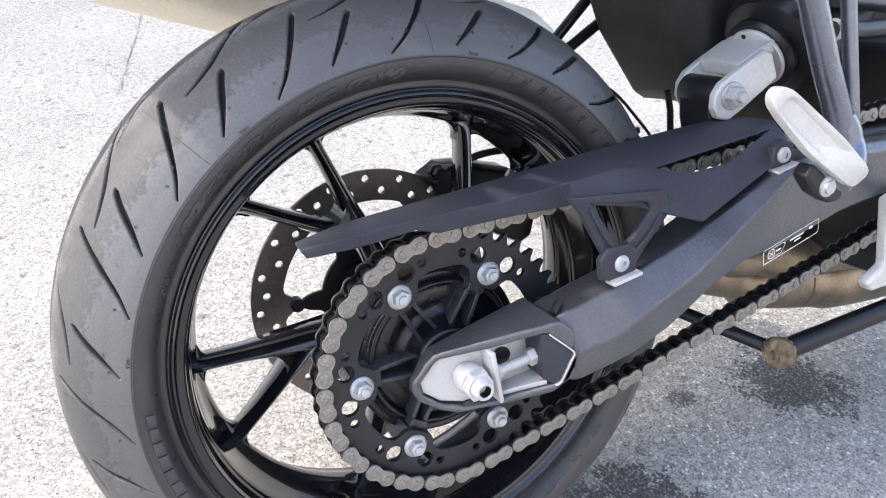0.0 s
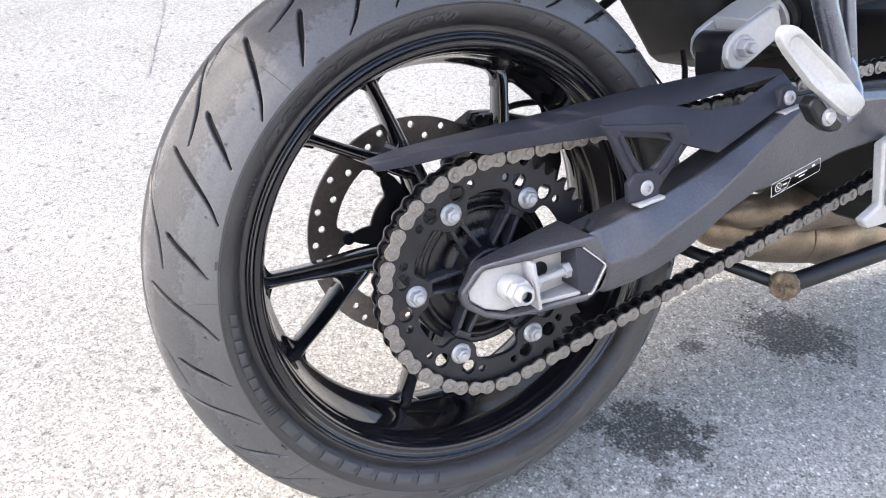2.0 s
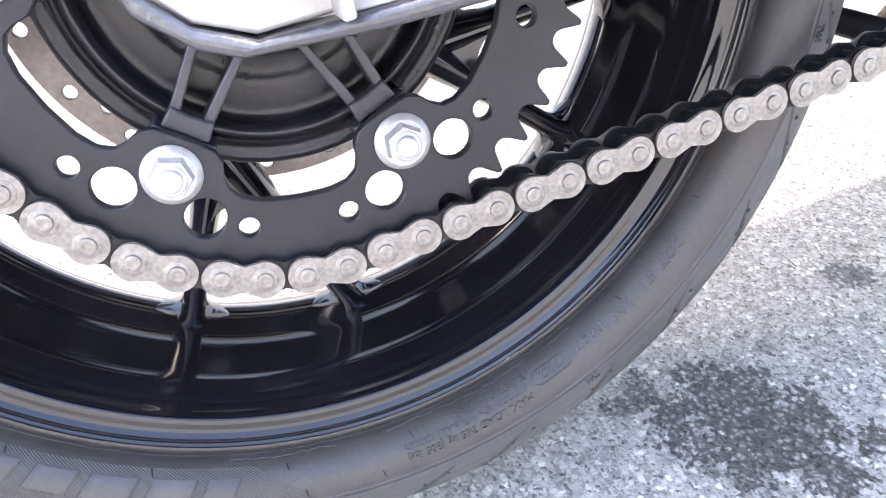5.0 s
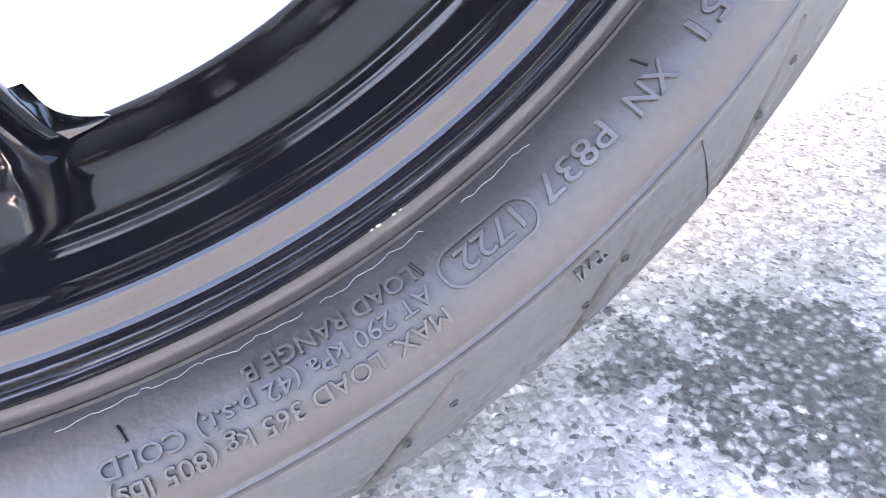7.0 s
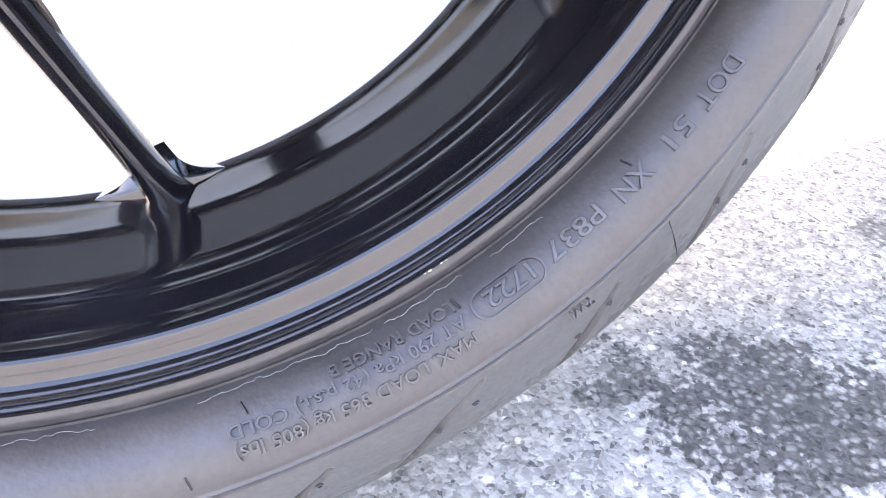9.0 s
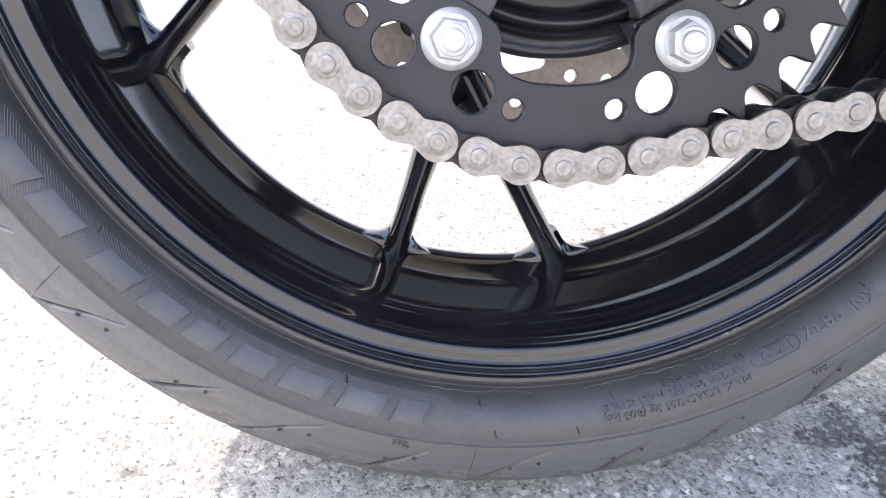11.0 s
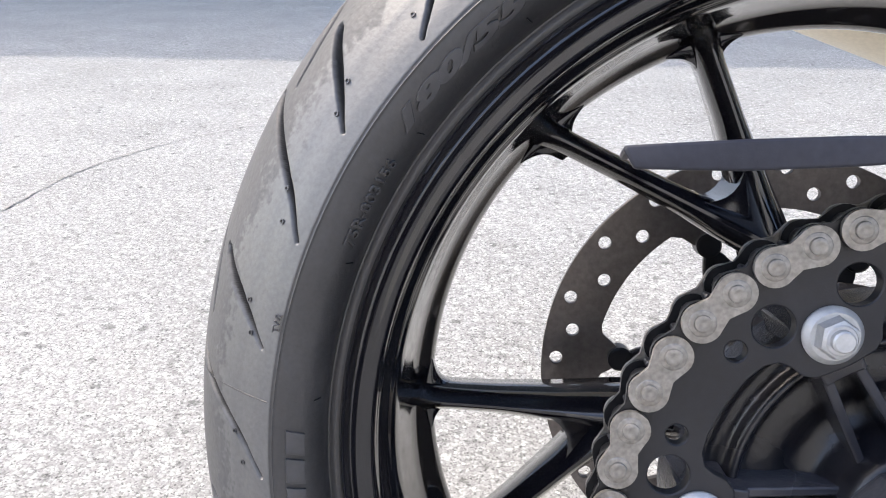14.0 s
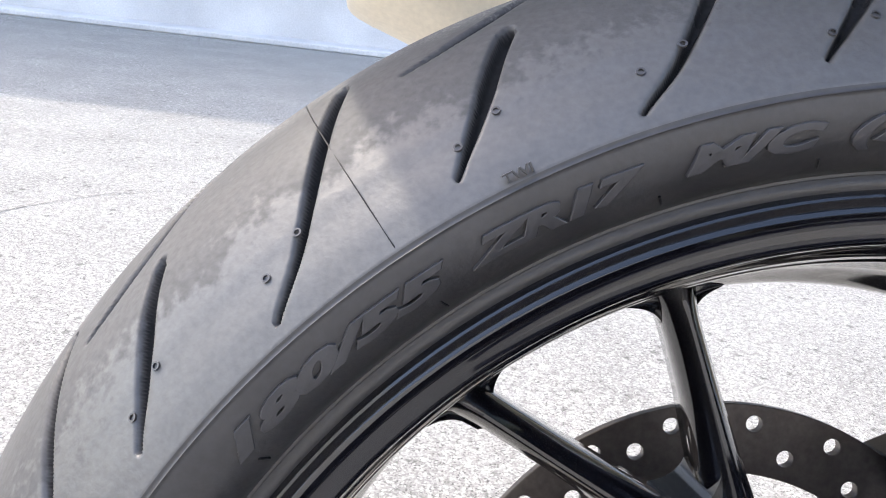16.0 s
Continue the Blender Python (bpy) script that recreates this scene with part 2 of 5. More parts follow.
    stone_edge = math_node("ADD", stones.outputs["Distance"], remap(tex_noise(220, 3).outputs["Fac"], 0.3, 0.7, -0.09, 0.09))
    pale = math_node("MULTIPLY", remap(stone_edge, 0.24, 0.19, 0.0, 1.0), remap(kind.outputs[0], 0.84, 0.86, 0.0, 1.0))
    pit = math_node("MULTIPLY", remap(stone_edge, 0.34, 0.16, 0.0, 1.0), remap(kind.outputs[1], 0.80, 0.84, 0.0, 1.0))
    value = math_node("ADD", value, math_node("MULTIPLY", pale, 0.14))
    value = math_node("MULTIPLY", value, remap(pit, 0, 1, 1.0, 0.55))
    # wet, oily patches: centre x, y, half-widths, strength
    ragged = tex_noise(34, 6)
    fringe = tex_noise(170, 3)
    wet = None
    for cx, cy, ax, ay, turn, power in ((0.635, 0.035, 0.085, 0.062, -0.75, 1.0), (0.287, -0.04, 0.072, 0.05, -0.75, 1.0), (0.452, 0.081, 0.024, 0.016, 0.0, 0.85),
                                  (0.218, 0.006, 0.024, 0.012, 0.4, 0.8), (0.24, -0.115, 0.016, 0.012, 0.0, 0.7), (0.50, -0.075, 0.02, 0.01, 0.0, 0.4)):
        mp = n.new("ShaderNodeMapping")
        mp.vector_type = "TEXTURE"
        mp.inputs["Location"].default_value = (cx, cy, 0)
        mp.inputs["Rotation"].default_value = (0, 0, turn)
        mp.inputs["Scale"].default_value = (ax, ay, 1)
        link(co.outputs["Object"], mp.inputs["Vector"])
        ln = n.new("ShaderNodeVectorMath")
        ln.operation = "LENGTH"
        link(mp.outputs[0], ln.inputs[0])
        d = math_node("ADD", ln.outputs["Value"], remap(ragged.outputs["Fac"], 0.25, 0.75, -0.55, 0.55))
        d = math_node("ADD", d, remap(fringe.outputs["Fac"], 0.25, 0.75, -0.5, 0.5))
        w = math_node("MULTIPLY", remap(d, 1.05, 0.88, 0.0, 1.0), power)
        wet = w if wet is None else math_node("MAXIMUM", wet, w)
    wet = math_node("MINIMUM", wet, 1.0)
    soak = math_node("MULTIPLY", wet, remap(chips.outputs["Distance"], 0.15, 0.5, 0.5, 1.0))
    value = math_node("MULTIPLY", value, 1.06)
    value = math_node("MULTIPLY", value, remap(soak, 0, 1, 1.0, 0.25))
    rgb = n.new("ShaderNodeCombineColor")
    link(math_node("MULTIPLY", value, 1.015), rgb.inputs[0])
    link(value, rgb.inputs[1])
    link(math_node("MULTIPLY", value, 0.945), rgb.inputs[2])
    link(rgb.outputs[0], b.inputs["Base Color"])
    link(remap(wet, 0, 1, 0.85, 0.45), b.inputs["Roughness"])
    b.inputs["Specular IOR Level"].default_value = 0.3
    dome = remap(chips.outputs["Distance"], 0.75, 0.1, 0.0, 1.0)
    height = math_node("ADD", math_node("MULTIPLY", dome, remap(tone.outputs[2], 0, 1, 0.2, 1.0)), math_node("MULTIPLY", remap(small.outputs["Distance"], 0.7, 0.1, 0, 1), 0.4))
    height = math_node("ADD", height, math_node("MULTIPLY", grain.outputs["Fac"], 0.3))
    bp = n.new("ShaderNodeBump")
    bp.inputs["Strength"].default_value = 0.45
    bp.inputs["Distance"].default_value = 0.0013
    link(height, bp.inputs["Height"])
    link(bp.outputs[0], b.inputs["Normal"])
    return m


ASPHALT = asphalt_material()


# ---- building helpers ----
def finish(me, mat, sharp):
    me.materials.append(mat)
    for p in me.polygons:
        p.use_smooth = True
    me.set_sharp_from_angle(angle=radians(sharp))
    return me


def part(name, bm, mat, parent=None, label="", sharp=35, bevel=0.0, segments=2):
    """One mesh object from a bmesh, under a thing or a part."""
    bmesh.ops.recalc_face_normals(bm, faces=bm.faces)
    me = bpy.data.meshes.new(name)
    bm.to_mesh(me)
    bm.free()
    ob = new(name, finish(me, mat, sharp))
    ob.parent = parent
    if bevel:
        bv = ob.modifiers.new("edge", "BEVEL")
        bv.width, bv.segments, bv.limit_method, bv.angle_limit = bevel, segments, "ANGLE", radians(32)
        bv.harden_normals = False
    return tagged(ob, label)


def lathe(profile, segs=96, cx=0.0, cz=0.0, closed=True):
    """Turns (y, r) points round the wheel axis, which runs along y."""
    bm = bmesh.new()
    rings = []
    for y, r in profile:
        if r < 1e-6:
            rings.append([bm.verts.new((cx, y, cz))])
        else:
            rings.append([bm.verts.new((cx + r * math.cos(2 * math.pi * k / segs), y, cz + r * math.sin(2 * math.pi * k / segs))) for k in range(segs)])
    pairs = list(zip(rings, rings[1:])) + ([(rings[-1], rings[0])] if closed else [])
    for a, c in pairs:
        for k in range(segs):
            j = (k + 1) % segs
            quad = [a[k % len(a)], a[j % len(a)], c[j % len(c)], c[k % len(c)]]
            quad = list(dict.fromkeys(quad))
            if len(quad) > 2:
                bm.faces.new(quad)
    return bm


def plate(outer, holes=(), y0=0.0, y1=0.01, front=None):
    """A flat piece cut to an outline in x and z, with holes, between y0 and y1. front: y of the near face for each x, if it slopes."""
    bm = bmesh.new()
    edges = []
    for loop in (outer, *holes):
        vs = [bm.verts.new((x, 0, z)) for x, z in loop]
        edges += [bm.edges.new((vs[k], vs[(k + 1) % len(vs)])) for k in range(len(vs))]
    bmesh.ops.triangle_fill(bm, use_beauty=True, use_dissolve=False, edges=edges)
    near = list(bm.verts)
    ext = bmesh.ops.extrude_face_region(bm, geom=list(bm.faces), use_keep_orig=True)
    far = [v for v in ext["geom"] if isinstance(v, bmesh.types.BMVert)]
    for v in near:
        v.co.y = front(v.co.x) if front else y0
    for v in far:
        v.co.y = y1
    return bm


def circle(cx, cz, r, n=20, start=0.0):
    return [(cx + r * math.cos(start + 2 * math.pi * k / n), cz + r * math.sin(start + 2 * math.pi * k / n)) for k in range(n)]


def tube(points, radius, segs=12, caps=True):
    """A round bar swept along points; radius may be one number or one for each point."""
    bm = bmesh.new()
    pts = [Vector(p) for p in points]
    rad = radius if isinstance(radius, (list, tuple)) else [radius] * len(pts)
    rings, side = [], None
    for k, p in enumerate(pts):
        d = (pts[min(k + 1, len(pts) - 1)] - pts[max(k - 1, 0)]).normalized()
        if side is None:
            side = d.orthogonal().normalized()
        side = (side - d * side.dot(d)).normalized()
        up = d.cross(side)
        rings.append([bm.verts.new(p + rad[k] * (math.cos(2 * math.pi * j / segs) * side + math.sin(2 * math.pi * j / segs) * up)) for j in range(segs)])
    for a, c in zip(rings, rings[1:]):
        for j in range(segs):
            bm.faces.new((a[j], a[(j + 1) % segs], c[(j + 1) % segs], c[j]))
    if caps:
        bm.faces.new(rings[0][::-1])
        bm.faces.new(rings[-1])
    return bm


def spline(points, steps=8):
    """Catmull-Rom points through the given ones."""
    p = [np.array(q, float) for q in points]
    p = [2 * p[0] - p[1], *p, 2 * p[-1] - p[-2]]
    out = []
    for k in range(1, len(p) - 2):
        for u in np.linspace(0, 1, steps, endpoint=False):
            out.append(0.5 * (2 * p[k] + (p[k + 1] - p[k - 1]) * u + (2 * p[k - 1] - 5 * p[k] + 4 * p[k + 1] - p[k + 2]) * u**2
                              + (3 * p[k] - p[k - 1] - 3 * p[k + 1] + p[k + 2]) * u**3))
    return [q.tolist() for q in out] + [p[-2].tolist()]


def loft(sections, caps=True):
    """Skin over closed sections of equal point counts."""
    bm = bmesh.new()
    rings = [[bm.verts.new(p) for p in s] for s in sections]
    n = len(rings[0])
    for a, c in zip(rings, rings[1:]):
        for j in range(n):
            bm.faces.new((a[j], a[(j + 1) % n], c[(j + 1) % n], c[j]))
    if caps:
        bm.faces.new(rings[0][::-1])
        bm.faces.new(rings[-1])
    return bm


def add(bm, other):
    """Joins a second bmesh into the first."""
    me = bpy.data.meshes.new("join")
    other.to_mesh(me)
    other.free()
    bm.from_mesh(me)
    bpy.data.meshes.remove(me)
    return bm


def moved(bm, m):
    bmesh.ops.transform(bm, matrix=m, verts=bm.verts)
    return bm


def hexagon(r):
    return circle(0, 0, r, 6, math.radians(30))


def frame_along(origin, direction):
    """A pose whose y axis points against the given way: what is built facing the camera along y is turned to face that way."""
    d = -Vector(direction).normalized()
    x = d.cross(Vector((0, 0, 1))).normalized()
    z = x.cross(d)
    m = Matrix((x, d, z)).transposed().to_4x4()
    m.translation = origin
    return m


# ---- ground and surroundings ----
def ground_sheet():
    xs = [-400, -60, -12, -4, -1.6, -0.8, -0.4, 0, 0.4, 0.8, 1.2, 2, 4, 12, 60, 400]
    bm = bmesh.new()
    grid = [[bm.verts.new((x, y, 0)) for x in xs] for y in xs]
    for r0, r1 in zip(grid, grid[1:]):
        for k in range(len(xs) - 1):
            bm.faces.new((r0[k], r0[k + 1], r1[k + 1], r1[k]))
    return part("ground", bm, ASPHALT)


tagged(ground_sheet(), "worn pale grey asphalt with oily wet patches", "ground", kind="structure")


def crack(points, width, seed):
    """A wandering open joint in the asphalt, laid as a shallow dark filling."""
    rng = random.Random(seed)
    path = spline([(x, y, 0) for x, y in points], 14)
    bm = bmesh.new()
    last = None
    for k, (x, y, _) in enumerate(path):
        x, y = x + rng.gauss(0, 0.003), y + rng.gauss(0, 0.003)
        w = width * rng.uniform(0.4, 1.2) * (0.3 if k in (0, len(path) - 1) else 1)
        pair = (bm.verts.new((x - w, y, 0.004)), bm.verts.new((x, y, 0.0045)), bm.verts.new((x + w, y + w * 0.4, 0.004)))
        if last:
            bm.faces.new((last[0], last[1], pair[1], pair[0]))
            bm.faces.new((last[1], last[2], pair[2], pair[1]))
        last = pair
    return bm


CRACKFILL = node_material("grit filled crack", (0.25, 0.24, 0.225), 0.95, grain=0.3, stain=0.4, bump=0.5, bump_scale=300)
for pts, w, sd in (([(-1.30, 0.75), (-1.18, 1.06), (-1.13, 1.44), (-0.93, 1.76), (-0.55, 2.0)], 0.0035, 3), ([(0.03, 2.6), (0.0, 2.2), (-0.08, 1.85), (-0.144, 1.55)], 0.003, 5),
                   ([(-0.8, 2.2), (-0.4, 2.5), (-0.1, 2.6)], 0.003, 8)):
    tagged(part("pavement_crack", crack(pts, w, sd), CRACKFILL), "thin wandering crack in the asphalt", "crack", kind="structure")


def box(x0, x1, y0, y1, z0, z1):
    bm = bmesh.new()
    bmesh.ops.create_cube(bm, size=1, matrix=Matrix.LocRotScale(((x0 + x1) / 2, (y0 + y1) / 2, (z0 + z1) / 2), None, (x1 - x0, y1 - y0, z1 - z0)))
    return bm


# the building whose shade lies over the far asphalt
tagged(part("wall_north", box(-14, 16, 6.55, 6.8, 0.0, 0.95), PAINTWALL, bevel=0.01), "pale painted plinth of a building in shade", "wall", kind="structure")
# unseen dark band, added so the rim's barrel reflects something dark
tagged(part("wall_north_dark_band", box(-14, 16, 6.60, 6.8, 0.954, 4.4), DARKWALL, bevel=0.01), "unseen dark wall band added for the rim's reflection", "wall", kind="structure")
tagged(part("wall_north_upper", box(-14, 16, 6.55, 6.8, 4.404, 7.25), PAINTWALL, bevel=0.01), "pale painted upper wall of a building", "wall", kind="structure")
# unseen wall, added to fill the near side and reflect in the rim
tagged(part("bounce_wall_south", box(-14, 16, -8.2, -8.0, 0.0, 7.0), CREAMWALL, bevel=0.01), "unseen cream wall added to bounce light", "wall", kind="structure")
tagged(part("kerb", box(-14, 16, 6.22, 6.548, 0.0, 0.05), PAINTWALL, bevel=0.012), "low pale concrete kerb along the wall", "kerb", kind="structure")

# ---- the motorcycle: x ahead, y across (away from the chain side), z up, from the rear axle, leaning on its side stand ----
BIKE = Matrix(((0.999997, 0.000612, -0.002402, -0.00084), (0.0, 0.969028, 0.246951, -0.04952), (0.002479, -0.24695, 0.969025, 0.3402), (0, 0, 0, 1)))
bike = new("motorcycle")
bike.matrix_world = BIKE
tagged(bike, "black motorcycle with gloss black rear wheel leaning on its stand", "motorcycle")
YC = 0.132                                      # the wheel's middle plane

# -- tyre --
SECTION = spline([(0.0690, 0.2335), (0.0698, 0.2360), (0.0693, 0.2382), (0.0692, 0.2393), (0.0738, 0.2408), (0.0785, 0.2436), (0.0825, 0.2475), (0.0853, 0.2525), (0.0866, 0.2575), (0.0868, 0.2625)], 8)
TREAD = spline([(0.0868, 0.2625), (0.0822, 0.2705), (0.0763, 0.2787), (0.0718, 0.285), (0.0625, 0.2955), (0.05, 0.3045), (0.035, 0.3115), (0.018, 0.3163), (0.0, 0.318)], 16)
SIDE_R, SIDE_W = np.array([p[1] for p in SECTION]), np.array([p[0] for p in SECTION])


SIDE_S = np.r_[0, np.cumsum(np.hypot(np.diff(SIDE_R), np.diff(SIDE_W)))]
SIDE_S -= np.interp(0.2575, SIDE_R, SIDE_S)     # the way along the section, from where the sidewall stands upright


def on_side(r, up=0.0):
    """The radius and y of a spot on the near sidewall, raised by so much off the rubber; r counts along the curled-in section."""
    if r > 0.2625:
        return r, YC - 0.0868 - up
    s = min(0.0025 + 0.95 * (r - 0.2575), 0.005)
    at = [(float(np.interp(s + d, SIDE_S, SIDE_R)), float(np.interp(s + d, SIDE_S, SIDE_W))) for d in (-0.001, 0.0, 0.001)]
    dr, dw = at[2][0] - at[0][0], at[2][1] - at[0][1]
    n = math.hypot(dr, dw) or 1.0
    return at[1][0] - up * dw / n, YC - at[1][1] - up * dr / n


def tyre_mesh():
    cols = 2520
    tread = np.array(TREAD)
    arc = np.r_[0, np.cumsum(np.hypot(*np.diff(tread, axis=0).T))]
    s_even = np.linspace(0, arc[-1], 150)
    near = np.stack([np.interp(s_even, arc, tread[:, 0]), np.interp(s_even, arc, tread[:, 1])], 1)
    far = near[::-1][1::5] * (-1, 1)
    side = np.array(SECTION)[:-1]
    far_side = side[::-1][::3] * (-1, 1)
    rows = np.concatenate([side, near, far, far_side])
    w, r = rows[:, 0], rows[:, 1]
    from_crown = np.concatenate([np.full(len(side), 9.0), arc[-1] - s_even, np.full(len(far) + len(far_side), 9.0)])
    d = np.gradient(rows, axis=0)
    nrm = np.stack([-d[:, 1], d[:, 0]], 1)
    nrm /= np.linalg.norm(nrm, axis=1, keepdims=True)
    nrm *= np.sign((nrm * np.stack([w, r - 0.25], 1)).sum(1, keepdims=True))
    theta = np.arange(cols) * 2 * np.pi / cols
    sink = np.zeros((cols, len(rows)))

    def crown_arc(hw):
        return np.interp(hw, near[::-1, 0], (arc[-1] - s_even)[::-1])

    def cut(points, half, depth):
        """Sinks a groove along points of (degrees, half-width on the section), pointed at its outer and blunt at its inner end."""
        deg = [p[0] for p in points]
        k = np.arange(int(min(deg) * 7) - 35, int(max(deg) * 7) + 36)
        u = np.radians(k / 7.0)[:, None] * 0.292
        v = from_crown[None, :]
        best = np.full((len(k), len(rows)), 9.0)
        q = spline([(math.radians(a) * 0.292, float(crown_arc(b))) for a, b in points], 6)
        total = len(q) - 1
        for j in range(total):
            ax, ay, bx, by = *q[j], *q[j + 1]
            ll = (bx - ax) ** 2 + (by - ay) ** 2
            tt = np.clip(((u - ax) * (bx - ax) + (v - ay) * (by - ay)) / ll, 0, 1)
            dist = np.hypot(u - ax - tt * (bx - ax), v - ay - tt * (by - ay))
            along = (j + tt) / total
            h = half * np.minimum(np.clip(0.12 + 1.5 * along, 0, 1), np.clip(14 * (1.03 - along), 0.4, 1))
            best = np.minimum(best, dist - h)
        f = np.clip(0.5 - best / 0.0020, 0, 1)
        np.maximum.at(sink, k % cols, depth * f * f * (3 - 2 * f))

    ends, a = [], 124.8
    for turn in range(8):
        for step, kind in ((12.7, 0), (10.7, 1), (10.8, 0), (10.8, 1)):
            ends.append((a, kind))
            a += step
    for e, kind in ends:
        if kind:
            cut([(e, 0.0845), (e - 3.2, 0.0772), (e - 6.3, 0.0650), (e - 8.6, 0.0480), (e - 9.9, 0.034)], 0.0020, 0.0052)
            cut([(e - 1.0, 0.026), (e - 9.0, 0.004)], 0.0017, 0.0050)
        else:
            cut([(e, 0.0825), (e - 3.3, 0.0715), (e - 6.8, 0.0525)], 0.0022, 0.0052)
            cut([(e - 0.5, 0.0505), (e - 3.6, 0.0466), (e - 7.6, 0.036), (e - 14.4, 0.002)], 0.0021, 0.0052)
    # the shoulder's fine step and the two mould rings by the bead
    lift = np.zeros(len(rows))
    lift[np.argmin(np.abs(r[: len(side)] - 0.2605))] = 0.0006
    lift[np.argmin(np.abs(r[: len(side)] - 0.2393))] = 0.0008
    rr = r[None, :] - (sink - lift[None, :]) * nrm[None, :, 1]
    ww = w[None, :] - (sink - lift[None, :]) * nrm[None, :, 0]
    verts = np.stack([rr * np.cos(theta)[:, None], YC - ww, rr * np.sin(theta)[:, None]], -1).reshape(-1, 3)
    n = len(rows)
    i, j = np.meshgrid(np.arange(cols), np.arange(n - 1), indexing="ij")
    i2 = (i + 1) % cols
    faces = np.stack([i * n + j, i * n + j + 1, i2 * n + j + 1, i2 * n + j], -1).reshape(-1, 4)
    me = bpy.data.meshes.new("rear_tyre")
    me.vertices.add(len(verts))
    me.vertices.foreach_set("co", verts.ravel())
    me.loops.add(faces.size)
    me.loops.foreach_set("vertex_index", faces.ravel().astype(np.int32))
    me.polygons.add(len(faces))
    me.polygons.foreach_set("loop_start", np.arange(0, faces.size, 4, dtype=np.int32))
    me.update(calc_edges=True)
    me.validate()
    band = np.where(np.arange(n) < len(side), 0.12, np.abs(w))
    band[-len(side):] = 0.12
    # groove depth, read by the rubber to paint the grooves' shade
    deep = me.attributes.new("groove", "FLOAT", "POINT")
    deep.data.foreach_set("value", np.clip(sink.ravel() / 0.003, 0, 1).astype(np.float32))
    at = me.attributes.new("across", "FLOAT", "POINT")
    at.data.foreach_set("value", np.tile(band, cols).astype(np.float32))
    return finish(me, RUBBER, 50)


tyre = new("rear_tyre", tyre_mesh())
tyre.parent = bike
tagged(tyre, "part-worn radial motorcycle tyre with slanted grooves")


def tread_place(deg, hw):
    """A matrix at a spot on the tread: its y axis points out of the rubber."""
    t = np.array(TREAD)[::-1]
    r = float(np.interp(hw, t[:, 0], t[:, 1]))
    r2 = float(np.interp(hw - 0.002, t[:, 0], t[:, 1]))
    a = radians(deg)
    out = Vector((math.cos(a), 0, math.sin(a)))
    slope = Vector((0, 0.002, 0)) + out * (r2 - r)
    up = slope.cross(Vector((-math.sin(a), 0, math.cos(a)))).normalized()
    if up.dot(out) < 0:
        up = -up
    return frame_along(out * r + Vector((0, YC - hw, 0)), up)


dimple_mesh = None
a = 124.8
for turn in range(8):
    for step in (12.7, 10.7, 10.8, 10.8):
        for off, hw in ((-0.9, 0.0775), (-3.7, 0.0745)):
            ring = new("wear_dimple", dimple_mesh) if dimple_mesh else part("wear_dimple", lathe([(-0.0006, 0.0008), (0.00012, 0.0008), (0.0002, 0.00105), (0.00012, 0.0013), (-0.0006, 0.0013)], 14), LETTER, tyre)
            dimple_mesh = ring.data
            ring.parent = tyre
            ring.matrix_basis = tread_place(a + off, hw)
        a += step
for k in range(8):
    line = [tread_place(129.7 + 45 * k + 0.05 * w, hw) @ Vector((0, -0.0001, 0)) for w, hw in enumerate((0.0862, 0.080, 0.074, 0.068, 0.060, 0.052, 0.044, 0.034, 0.022))]
    part("mould_seam", tube(line, 0.00022, 6), GREASE, tyre)


def wrap_on_side(bm, base_r, start, lift=0.0005):
    """Lays a flat shape (x along, y up, z thickness) on the near sidewall, reading clockwise from an angle in degrees."""
    for v in bm.verts:
        a = math.radians(start) - v.co.x / (base_r + 0.004)
        r, y = on_side(base_r + v.co.y, lift + v.co.z)
        v.co = (r * math.cos(a), y, r * math.sin(a))
    return bm


def writing(text, base_r, start, size, width=None, name="sidewall_lettering", shear=0.0, bold=0.0):
    """Raised characters on the tyre's near sidewall."""
    cu = bpy.data.curves.new("text", "FONT")
    cu.body, cu.size, cu.extrude, cu.shear, cu.offset, cu.resolution_u = text, size, 0.0006, shear, bold, 3
    cu.bevel_depth, cu.bevel_resolution = min(0.00014, size * 0.018), 0
    tmp = new("text", cu)
    dg = bpy.context.evaluated_depsgraph_get()
    me = bpy.data.meshes.new_from_object(tmp.evaluated_get(dg))
    bpy.data.objects.remove(tmp)
    bpy.data.curves.remove(cu)
    bm = bmesh.new()
    bm.from_mesh(me)
    bpy.data.meshes.remove(me)
    if width:
        xs = [v.co.x for v in bm.verts]
        k = width / (max(xs) - min(xs))
        lo = min(xs)
        for v in bm.verts:
            v.co.x = (v.co.x - lo) * k
    bmesh.ops.subdivide_edges(bm, edges=[e for e in bm.edges if e.calc_length() > 0.004], cuts=2)
    return part(name, wrap_on_side(bm, base_r, start), LETTER, tyre, "raised rubber lettering")


def along(deg, r=0.249):
    return math.radians(deg) * r


writing("180/55", 0.2446, 145.0, 0.0096, along(17.2), shear=0.3, bold=0.00045)
writing("ZR17", 0.2446, 126.6, 0.0096, along(11.6), shear=0.3, bold=0.00045)
writing("M/C", 0.2446, 112.6, 0.0096, along(8.6), shear=0.3, bold=0.00045)
writing("(73W)", 0.2446, 102.4, 0.0096, along(12.0), shear=0.3, bold=0.00045)
writing("75R-003156", 0.2395, 157.5, 0.0075, along(9.5))
writing("DOT", 0.2400, 320.6, 0.0085, along(4.1, 0.243))
writing("51", 0.2400, 315.4, 0.0085, along(2.3, 0.243))
writing("XN", 0.2400, 311.2, 0.0085, along(3.0, 0.243))
writing("P837", 0.2392, 306.8, 0.0085, along(4.8, 0.243))
